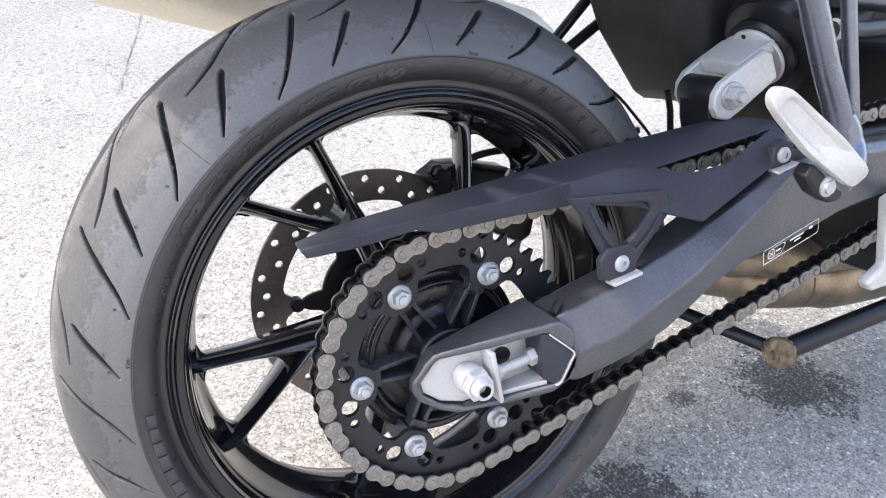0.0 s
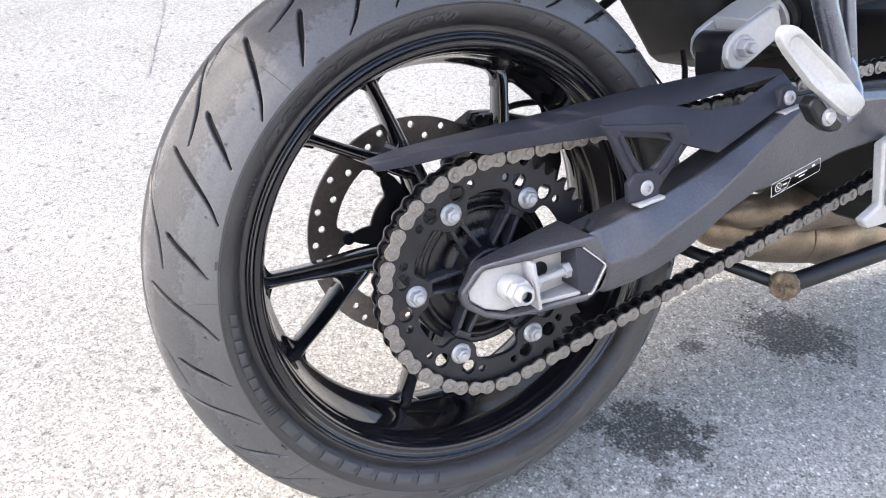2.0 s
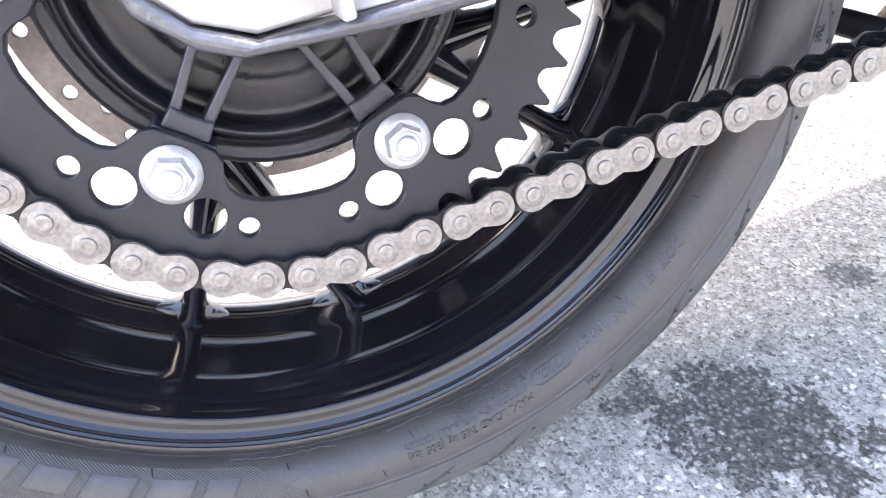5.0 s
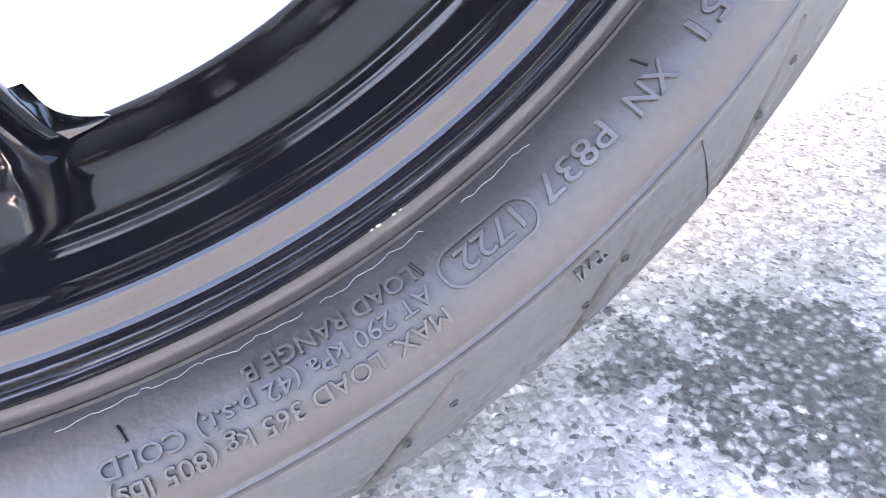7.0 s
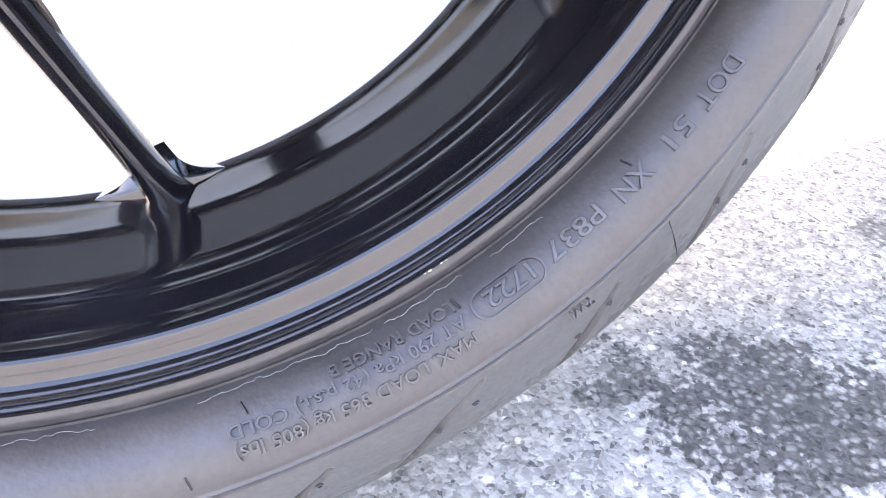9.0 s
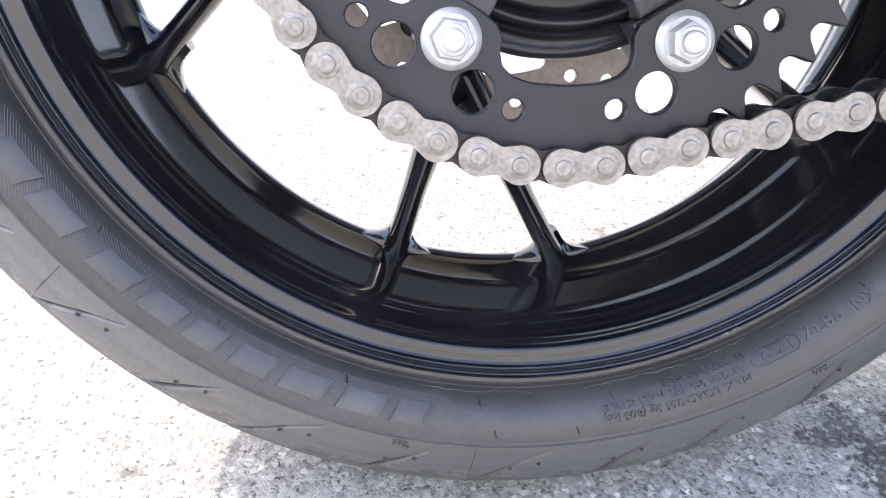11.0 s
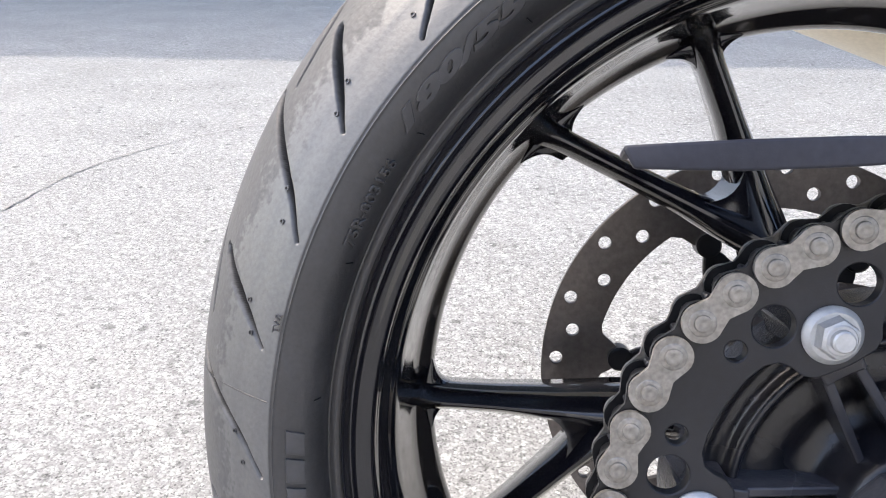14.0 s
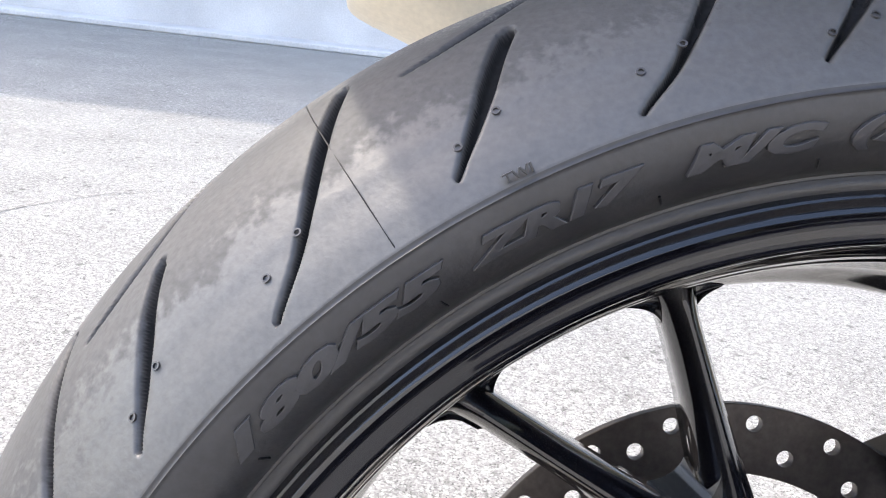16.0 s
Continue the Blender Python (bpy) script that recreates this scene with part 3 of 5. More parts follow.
writing("1722", 0.2396, 300.6, 0.0078, along(3.8, 0.243))
writing("MAX. LOAD 365 kg (805 lbs)", 0.2472, 295.0, 0.0056, along(16.8))
writing("AT 290 kPa (42 p.s.i.) COLD", 0.2413, 295.0, 0.0056, along(16.8, 0.244))
writing("LOAD RANGE B", 0.2355, 294.8, 0.0056, along(9.4, 0.238))
for mark in range(8):
    writing("TWI", 0.2632, 122.7 + 45 * mark, 0.0036, along(1.8, 0.265), name="wear_mark")


def rounded_ring(w, h, t):
    """A flat rounded frame round a date stamp."""
    bm = bmesh.new()
    n = 28
    rim = []
    for k in range(n):
        a = 2 * math.pi * k / n
        c, s = math.cos(a), math.sin(a)
        ox = (w / 2 - h / 2) * (1 if c > 0 else -1)
        rim.append(((ox + h / 2 * c, h / 2 * s), (ox + (h / 2 - t) * c, (h / 2 - t) * s)))
    lo = [(bm.verts.new((*o, -0.0005)), bm.verts.new((*o, 0.0006)), bm.verts.new((*i, 0.0006)), bm.verts.new((*i, -0.0005))) for o, i in rim]
    for k in range(n):
        a, c = lo[k], lo[(k + 1) % n]
        for j in range(3):
            bm.faces.new((a[j], c[j], c[j + 1], a[j + 1]))
    for v in bm.verts:
        v.co.x += w / 2
        v.co.y += h / 2
    return bm


part("date_stamp_ring", wrap_on_side(rounded_ring(along(5.8, 0.243), 0.0098, 0.0006), 0.2377, 301.5), LETTER, tyre)


def block_letter(w, h, gap, slant):
    """A plain slanted bar with a chamfered rim, in place of a maker's word."""
    bm = bmesh.new()
    rings = []
    for inset, z in ((0, 0.0), (0.0002, 0.0012), (0.0007, 0.0013)):
        pts = [(inset, inset), (w - inset, inset), (w - inset, h - inset), (inset, h - inset)]
        fine = []
        for k in range(4):
            (x0, y0), (x1, y1) = pts[k], pts[(k + 1) % 4]
            fine += [(x0 + (x1 - x0) * t / 4, y0 + (y1 - y0) * t / 4) for t in range(4)]
        rings.append([bm.verts.new((x + slant * y, y, z)) for x, y in fine])
    n = len(rings[0])
    for a, c in zip(rings, rings[1:]):
        for k in range(n):
            bm.faces.new((a[k], a[(k + 1) % n], c[(k + 1) % n], c[k]))
    top = rings[-1]
    for k in range(4):
        a, c = top[k:k + 2], (top[12 - k], top[11 - k])
        bm.faces.new((a[0], a[1], c[1], c[0]))
    return bm


# the tyre maker's words, as plain slanted blocks
for centre, wide in ((257.6, 3.4), (252.3, 4.6), (246.0, 4.8), (240.2, 4.2), (234.6, 3.6), (229.6, 4.2), (223.8, 4.6), (216.2, 5.0), (210.2, 4.6)):
    part("sidewall_block", wrap_on_side(block_letter(along(wide), 0.0115, 0.0024, 0.3), 0.2400, centre + wide / 2, 0.0001), LETTER, tyre)
for k in range(3):
    part("sidewall_block", wrap_on_side(block_letter(along(0.35), 0.010, 0.0003, 0.3), 0.2425, 204.4 - 0.9 * k, 0.0002), LETTER, tyre)
for k, wide in enumerate((0.9, 3.0, 2.6, 2.7, 2.9, 2.6, 2.6, 2.4)):
    part("sidewall_block", wrap_on_side(block_letter(along(wide), 0.0088, 0.0018, 0.25), 0.2432, 201.0 - sum((0.9, 3.0, 2.6, 2.7, 2.9, 2.6, 2.6, 2.4)[:k]) - 0.5 * k, 0.0002), LETTER, tyre)
for k, wide in enumerate((4.2, 3.2, 3.4, 3.6, 3.0, 3.0, 3.2, 3.6)):
    part("sidewall_block", wrap_on_side(block_letter(along(wide), 0.0105, 0.002, 0.25), 0.2432, 72.0 - 4.2 * k, 0.0002), LETTER, tyre)


def hatch_field(a0, a1, r0, r1, count, lean):
    """Fine slanted moulding lines on the sidewall."""
    bm = bmesh.new()
    for k in range(count):
        s = a0 + (a1 - a0) * k / count
        last = None
        for q in range(9):
            a = math.radians(s + lean * q / 8)
            da = 0.0005 / r0
            row = []
            for dd, lf in ((-da, 0.0), (0, 0.00022), (da, 0.0)):
                r, y = on_side(r0 + (r1 - r0) * q / 8, lf + 0.0001)
                row.append(bm.verts.new((r * math.cos(a + dd), y, r * math.sin(a + dd))))
            if last:
                bm.faces.new((last[0], last[1], row[1], row[0]))
                bm.faces.new((last[1], last[2], row[2], row[1]))
            last = row
    return bm


part("moulding_hatch", hatch_field(205, 261, 0.2345, 0.2575, 120, 7.5), SIDERUBBER, tyre, "fine slanted moulding lines", sharp=80)


def tick(a, r0, r1):
    pts = []
    for q in np.linspace(r0, r1, 6):
        r, y = on_side(q, 0.0003)
        t = math.radians(a + 0.4 * (q - r0) / 0.008)
        pts.append((r * math.cos(t), y, r * math.sin(t)))
    return tube(pts, 0.00038, 6)


for k in range(24):
    part("moulding_vent", tick(279.6 - 15.05 * k if k < 12 else 279.6 + 15.35 * (k - 11), 0.2352, 0.2392), GREASE, tyre)
for a in (266.4, 275.3):
    part("moulding_vent", tick(a, 0.2505, 0.2545), GREASE, tyre)


def flash_thread(a0, a1, seed):
    """The thin wavy trace of fitting paste where the tyre meets the rim."""
    rng = random.Random(seed)
    pts, wob = [], 0.0
    for k in range(int((a1 - a0) * 4)):
        wob = 0.75 * wob + rng.gauss(0, 0.00035)
        r, y = on_side(0.2301 + wob, 0.00003)
        t = math.radians(a0 + k / 4 + rng.gauss(0, 0.05))
        pts.append((r * math.cos(t), y, r * math.sin(t)))
    return tube(pts, 0.00006, 5)


for a0, a1, sd in ((258.0, 271.0, 1), (277.0, 289.5, 2), (290.2, 297.0, 3), (299.0, 304.0, 4)):
    part("paste_trace", flash_thread(a0, a1, sd), PASTE, tyre, "thin pale trace of fitting paste")

# -- rim --
HALF = [(-0.0690, 0.2345), (-0.0705, 0.2337), (-0.0719, 0.2331), (-0.0723, 0.2323), (-0.0716, 0.2317), (-0.0711, 0.2311), (-0.0716, 0.2306), (-0.0709, 0.2300), (-0.0716, 0.2290), (-0.0718, 0.2282), (-0.0713, 0.2276),
        (-0.0705, 0.2269), (-0.0698, 0.2261), (-0.0694, 0.2252), (-0.0692, 0.2242), (-0.0691, 0.2230), (-0.0690, 0.2218), (-0.0687, 0.2206), (-0.0682, 0.2196), (-0.0673, 0.2188), (-0.0658, 0.2182), (-0.0630, 0.2179), (-0.0602, 0.2175), (-0.0584, 0.2169), (-0.0572, 0.2160), (-0.0562, 0.2153),
        (-0.0548, 0.2142), (-0.0535, 0.2137), (-0.0510, 0.2130), (-0.0491, 0.2125), (-0.0482, 0.2119), (-0.0474, 0.2116), (-0.0462, 0.2111), (-0.0380, 0.2103), (-0.0270, 0.2089), (-0.0170, 0.2074), (-0.0100, 0.2062), (-0.0060, 0.2047), (-0.0020, 0.2031), (0.0030, 0.2009), (0.0065, 0.1993), (0.0095, 0.1983)]
MIRROR = [(-a, r) for a, r in HALF if a < -0.02][::-1]
profile = [(YC + a, r) for a, r in HALF + [(0.0130, 0.1977), (0.0175, 0.1982), (0.0210, 0.2025), (0.0240, 0.2085)] + MIRROR] + [(YC + 0.055, 0.228), (YC + 0.02, 0.216), (YC - 0.02, 0.216), (YC - 0.055, 0.228)]
wheel = part("rear_wheel", lathe(profile, 200), GLOSS, bike, "gloss black cast alloy rim", sharp=28)


for deg, size in ((294.4, 0.00035), (294.8, 0.00050), (295.8, 0.00040), (296.2, 0.00030)):
    chip = bmesh.new()
    bmesh.ops.create_icosphere(chip, subdivisions=1, radius=size, matrix=Matrix.LocRotScale((0.2330 * math.cos(radians(deg)), YC - 0.0719, 0.2330 * math.sin(radians(deg))), None, (1.6, 0.35, 1.0)))
    part("paint_chip", chip, PASTE, wheel, "pale chip in the lip's paint")


def arm_bar(points):
    """A cast spoke arm: stations of x, z, half-width, near y and far y, with a ridge down its near face and fluted flanks."""
    sections = []
    for k, (x, z, w, yf, yb) in enumerate(points):
        p, q = points[max(k - 1, 0)], points[min(k + 1, len(points) - 1)]
        d = Vector((q[0] - p[0], q[1] - p[1])).normalized()
        nx, nz = -d.y, d.x
        deep = yb - yf
        shape = ((-1.0, yf + 0.50 * deep), (-0.95, yf + 0.24 * deep), (-0.62, yf + 0.13 * deep), (-0.22, yf + 0.02 * deep), (-0.1, yf), (0.1, yf), (0.22, yf + 0.02 * deep), (0.62, yf + 0.13 * deep), (0.95, yf + 0.24 * deep), (1.0, yf + 0.50 * deep),
                 (0.8, yf + 0.9 * deep), (0.35, yb), (-0.35, yb), (-0.8, yf + 0.9 * deep))
        sections.append([(x + nx * w * u, y, z + nz * w * u) for u, y in shape])
    return loft(sections)


def polar(r, deg):
    return r * math.cos(radians(deg)), r * math.sin(radians(deg))


FILLET = ((0.1839, 0.0046), (0.1874, 0.0060), (0.1904, 0.0072), (0.1927, 0.0090), (0.1944, 0.0112), (0.1957, 0.0138), (0.1967, 0.0170), (0.1974, 0.0200), (0.1986, 0.0225), (0.2019, 0.0230))     # radius and half-width of the web in the corner at the rim


def forked_spoke(deg):
    """One straight radial arm and one slanting arm that joins it near the hub, with filleted feet at the rim."""
    bm = arm_bar([(*polar(r, deg + lean), w, yf, yb) for r, w, yf, yb, lean in (
        (0.040, 0.0135, 0.096, 0.160, 0), (0.075, 0.0118, 0.100, 0.157, 0), (0.105, 0.0104, 0.1060, 0.154, 0), (0.13, 0.0080, 0.1120, 0.153, 0.1), (0.16, 0.0064, 0.1185, 0.154, 0.3), (0.181, 0.0062, 0.1225, 0.156, 0.5),
        (0.190, 0.0063, 0.1240, 0.158, 0.6), (0.1960, 0.0067, 0.1248, 0.158, 0.6), (0.2000, 0.0075, 0.1258, 0.158, 0.6), (0.2030, 0.0088, 0.1272, 0.157, 0.6), (0.2090, 0.0120, 0.1310, 0.154, 0.6))])
    add(bm, arm_bar([(*polar(r, deg + 0.6), w, YC + 0.003, YC + 0.0205) for r, w in FILLET]))
    x0, z0 = polar(0.098, deg + 2.2)
    x1, z1 = polar(0.2090, deg + 27.4)
    add(bm, arm_bar([(x0 + (x1 - x0) * t, z0 + (z1 - z0) * t, w, yf, yb) for t, w, yf, yb in (
        (0.0, 0.0098, 0.1055, 0.154), (0.16, 0.0090, 0.1085, 0.153), (0.30, 0.0072, 0.1120, 0.153), (0.6, 0.0062, 0.1180, 0.154), (0.77, 0.0062, 0.1225, 0.156),
        (0.84, 0.0063, 0.1240, 0.158), (0.89, 0.0067, 0.1248, 0.158), (0.925, 0.0076, 0.1258, 0.158), (0.95, 0.0090, 0.1272, 0.157), (1.0, 0.0125, 0.1310, 0.154))]))
    xm, zm = x0 + (x1 - x0) * 0.90, z0 + (z1 - z0) * 0.90
    crossing = math.degrees(math.atan2(zm, xm))
    add(bm, arm_bar([(*polar(r, crossing), w * 1.12, YC + 0.003, YC + 0.0205) for r, w in FILLET]))

    def slant(t):
        return Vector((x0 + (x1 - x0) * t, z0 + (z1 - z0) * t))

    foot, tip = Vector(polar(0.138, deg + 1)), slant(0.36)
    crotch = (Vector(polar(0.117, deg + 1)) + slant(0.17)) / 2
    curve = [foot * (1 - t) ** 2 + crotch * 2 * t * (1 - t) + tip * t * t for t in np.linspace(0, 1, 9)]
    web = [Vector(polar(0.096, deg)), Vector(polar(0.118, deg + 0.5)), *curve, slant(0.2), slant(0.02)]
    return add(bm, plate([(p.x, p.y) for p in web], (), 0.1160, 0.150))


for k in range(5):
    part("spoke", forked_spoke(179.8 + 72 * k), GLOSS, wheel, sharp=38)
part("wheel_hub", lathe([(0.062, 0.026), (0.062, 0.070), (0.068, 0.0745), (0.108, 0.0745), (0.114, 0.058), (0.15, 0.050), (0.19, 0.046), (0.19, 0.026)], 72), GLOSS, wheel)

# -- sprocket carrier --
carrier = part("sprocket_carrier", lathe(spline([(0.0460, 0.0822), (0.0360, 0.0818), (0.0335, 0.0795), (0.0345, 0.0755), (0.0325, 0.0718), (0.0280, 0.0700), (0.0265, 0.0680), (0.0285, 0.0658), (0.0340, 0.0645), (0.0360, 0.0615),
                                                 (0.0350, 0.0560), (0.0345, 0.0500), (0.0355, 0.0455), (0.0345, 0.0405), (0.0300, 0.0350), (0.0200, 0.0315), (0.0120, 0.0290), (0.0100, 0.0240), (0.0100, 0.0160)], 4) + [[0.060, 0.0160], [0.060, 0.0822]], 120),
               HUB, bike, "dusty black ribbed sprocket carrier", sharp=50)


def radial_block(r0, r1, a0, a1, y0, y1, w0, w1):
    """A bar from angle a0 at r0 to angle a1 at r1."""
    p = Vector((r0 * math.cos(a0), 0, r0 * math.sin(a0)))
    q = Vector((r1 * math.cos(a1), 0, r1 * math.sin(a1)))
    n = (q - p).normalized().cross(Vector((0, 1, 0)))
    pts = [p + n * w0, q + n * w1, q - n * w1, p - n * w0]
    return plate([(v.x, v.z) for v in pts], (), y0, y1)


for k in range(6):
    a = radians(60 * k)
    for s in (-1, 1):
        part("rib", radial_block(0.027, 0.0680, a + s * radians(19.5), a + s * radians(5.0), 0.0190, 0.044, 0.0017, 0.0021), HUB, carrier, bevel=0.0009, segments=2)
    lug = plate([(0.0640 * math.cos(a + t), 0.0640 * math.sin(a + t)) for t in (-0.128, -0.06, 0, 0.06, 0.128)]
                + [(0.0720 * math.cos(a + t), 0.0720 * math.sin(a + t)) for t in (0.125, -0.125)], (), 0.0165, 0.05)
    part("bolt_lug", lug, HUB, carrier, bevel=0.0009, segments=2)
    seat_block = plate([(0.0725 * math.cos(a + t), 0.0725 * math.sin(a + t)) for t in (-0.17, 0, 0.17)] + [(0.0925 * math.cos(a + t), 0.0925 * math.sin(a + t)) for t in (0.12, 0, -0.12)], (), 0.0155, 0.05)
    part("bolt_lug", seat_block, HUB, carrier, bevel=0.001)

# -- sprocket --
TEETH, PITCH = 47, 0.015875
PITCH_R = PITCH / (2 * math.sin(math.pi / TEETH))
PIN0 = -105.8                                   # the angle of one chain pin on the sprocket, in degrees


def sprocket_bm():
    outline = []
    for k in range(TEETH):
        a = radians(PIN0) + 2 * math.pi * k / TEETH
        st = 2 * math.pi / TEETH
        for off, r in ((0.0, -0.0052), (0.14, -0.0047), (0.24, -0.0030), (0.34, 0.0004), (0.43, 0.0038), (0.5, 0.0047), (0.57, 0.0038), (0.66, 0.0004), (0.76, -0.0030), (0.86, -0.0047)):
            outline.append(((PITCH_R + r) * math.cos(a + off * st), (PITCH_R + r) * math.sin(a + off * st)))
    inner = []
    for k in range(6):
        a = 60 * k
        for off, r in ((-30, 0.0896), (-22, 0.0896), (-17, 0.0886), (-14, 0.0860), (-12.4, 0.0815), (-11.6, 0.0765), (-9, 0.0728), (-3, 0.0712), (3, 0.0712), (9, 0.0728), (11.6, 0.0765), (12.4, 0.0815), (14, 0.0860), (17, 0.0886), (22, 0.0896)):
            inner.append((r * math.cos(radians(a + off)), r * math.sin(radians(a + off))))
    holes = [inner]
    for k in range(6):
        for s in (-1, 1):
            b = radians(60 * k + s * 9.7)
            holes.append(circle(0.0982 * math.cos(b), 0.0982 * math.sin(b), 0.0079, 24))
            b = radians(60 * k + s * 19.0)
            holes.append(circle(0.1002 * math.cos(b), 0.1002 * math.sin(b), 0.0041, 16))
    return plate(outline, holes, 0.0092, 0.0150)


sprocket = part("rear_sprocket", sprocket_bm(), SPROCKET, bike, "black steel sprocket with lightening holes", sharp=30, bevel=0.0005, segments=1)


def flange_nut():
    """A flanged nut on its stud, facing the camera's side, from the sprocket face at y = 0."""
    bm = lathe([(0.0, 0.0), (0.0, 0.0108), (-0.0012, 0.0110), (-0.0022, 0.0104), (-0.0034, 0.0088), (-0.0034, 0.0)], 40, closed=False)
    add(bm, lathe([(-0.0085, 0.0), (-0.0085, 0.0062), (-0.0080, 0.0072), (-0.0030, 0.0082)], 6, closed=False))
    add(bm, lathe([(-0.0085, 0.0058), (-0.0090, 0.0053), (-0.0090, 0.0042), (-0.0112, 0.0041), (-0.0118, 0.0034), (-0.0118, 0.0)], 24, closed=False))
    return bm


nut_mesh = None
for k in range(6):
    bolt = new("flange_nut", nut_mesh) if nut_mesh else part("flange_nut", flange_nut(), ZINC, sprocket, sharp=30)
    nut_mesh = bolt.data
    bolt.parent = sprocket
    bolt.matrix_basis = Matrix.Translation((0.0848 * math.cos(radians(60 * k)), 0.0092, 0.0848 * math.sin(radians(60 * k)))) @ Matrix.Rotation(radians(17 * k), 4, "Y")

# -- chain --
CHAIN_Y = 0.0121


def chain_path():
    """Pin places along the chain: round the rear sprocket, and out along both runs to the front sprocket."""
    pins = {}
    low_tangent = -(90 - math.degrees(math.atan(0.213)))
    k0, step = 0, 360 / TEETH
    k_low = int((low_tangent - PIN0) // step)
    k_high = -int((PIN0 + 360 - 92.0) // step)
    for k in range(k_high, k_low + 1):
        a = radians(PIN0 + k * step)
        pins[k] = Vector((PITCH_R * math.cos(a), 0, PITCH_R * math.sin(a)))
    k, p = k_low, pins[k_low]
    while p.x < 0.70:                           # lower run, sagging a little, then rising to the front
        slope = 0.213 if p.x < 0.5 else 0.213 + (p.x - 0.5) * 1.6
        p = p + Vector((1, 0, slope)).normalized() * PITCH
        k += 1
        pins[k] = p
    k, p = k_high, pins[k_high]
    while p.x < 0.70:
        p = p + Vector((1, 0, 0.043)).normalized() * PITCH
        k -= 1
        pins[k] = p
    return pins


def eight_outline(r, waist, n=17):
    pts = []
    for s in (1, -1):
        for j in range(n):
            a = radians(-118 + 236 * j / (n - 1)) + (0 if s > 0 else math.pi)
            pts.append((s * PITCH / 2 + r * math.cos(a), r * math.sin(a)))
        pts.append((0.0, s * waist))
    return pts


def outer_link():
    bm = bmesh.new()
    for side in (-1, 1):
        add(bm, plate(eight_outline(0.0074, 0.0052), (), side * 0.0090 - 0.0010, side * 0.0090 + 0.0010))
    for x in (-PITCH / 2, PITCH / 2):
        add(bm, lathe([(-0.0098, 0.0), (-0.0103, 0.0), (-0.0103, 0.0046), (-0.0101, 0.0050), (-0.0098, 0.0052)], 16, cx=x, closed=False))
        add(bm, lathe([(-0.0113, 0.0), (-0.0115, 0.0014), (-0.0117, 0.0024), (-0.0114, 0.0031), (-0.0098, 0.0034), (0.0098, 0.0034), (0.0112, 0.0030), (0.0112, 0.0)], 18, cx=x, closed=False))
    return bm


def inner_link():
    bm = bmesh.new()
    for side in (-1, 1):
        add(bm, plate(eight_outline(0.0077, 0.0054), (), side * 0.0063 - 0.0010, side * 0.0063 + 0.0010))
    return bm


pins = chain_path()
rollers = bmesh.new()
for p in pins.values():
    add(rollers, lathe([(-0.0054, 0.0), (-0.0054, 0.0050), (0.0054, 0.0050), (0.0054, 0.0)], 12, cx=p.x, cz=p.z, closed=False))
chain = part("drive_chain", rollers, GREASE, bike, "worn greasy drive chain with pale side plates")
chain.location = (0, CHAIN_Y, 0)
link_meshes = {}
order = sorted(pins)
for k in order[:-1]:
    a, c = pins[k], pins[k + 1]
    kind = k % 2
    name = ("outer_link", "inner_link")[kind]
    if kind not in link_meshes:
        ob = part(name, outer_link() if kind == 0 else inner_link(), CHAINSTEEL if kind == 0 else GREASE, chain, sharp=40)
        link_meshes[kind] = ob.data
    else:
        ob = new(name, link_meshes[kind])
        ob.parent = chain
    ob.matrix_basis = Matrix.Translation((a + c) / 2) @ Matrix.Rotation(-math.atan2(c.z - a.z, c.x - a.x), 4, "Y")

# -- brake disc --
disc_holes, k = [], 0
for k in range(20):
    a = radians(69.9 + 18 * k)
    disc_holes.append(circle(0.1256 * math.cos(a), 0.1256 * math.sin(a), 0.0040, 14))
    a, r = a + radians(9.1), (0.1122, 0.1122, 0.1182)[k % 3]
    disc_holes.append(circle(r * math.cos(a), r * math.sin(a), 0.0040, 14))
inner = []
for k in range(120):
    a = 2 * math.pi * k / 120
    lobe = (math.degrees(a) - 86) % 60 - 30
    r = 0.1015 if abs(lobe) > 10 else 0.1015 - 0.020 * math.cos(math.pi * lobe / 20) ** 2
    inner.append((r * math.cos(a), r * math.sin(a)))
disc = part("brake_disc", plate(circle(0, 0, 0.1345, 120), disc_holes + [inner], 0.1985, 0.2035), DISC, bike, "drilled brake disc with brownish swept band", bevel=0.0004, segments=1)
star = []
for k in range(120):
    a = 2 * math.pi * k / 120
    lobe = abs((math.degrees(a) - 86) % 60 - 30)
    r = 0.060 + 0.028 * max(0.0, 1 - lobe / 10.5) ** 0.7
    star.append((r * math.cos(a), r * math.sin(a)))
part("disc_carrier", plate(star, [circle(0, 0, 0.04, 40)], 0.1965, 0.2010), BLACKMETAL, disc, "black disc carrier", bevel=0.001)
for k in range(6):
    a = radians(56 + 60 * k)
    part("disc_button", lathe([(0.1935, 0.0), (0.1935, 0.0062), (0.1945, 0.0075), (0.2055, 0.0075), (0.2055, 0.0)], 20, 0.0868 * math.cos(a), 0.0868 * math.sin(a), False), BLACKMETAL, disc)

# -- caliper, on the far side --
CALIPER = [(0.068, 0.116), (0.090, 0.128), (0.120, 0.124), (0.168, 0.110), (0.198, 0.088), (0.202, 0.050), (0.194, 0.024), (0.180, 0.017), (0.150, 0.034), (0.118, 0.054), (0.088, 0.086)]
caliper = part("brake_caliper", loft([[(0.138 + (x - 0.138) * k, y, 0.072 + (z - 0.072) * k) for x, z in CALIPER] for y, k in ((0.178, 0.90), (0.186, 1.0), (0.218, 1.0), (0.226, 0.90))]), BLACKMETAL, bike, "black brake caliper", bevel=0.002)
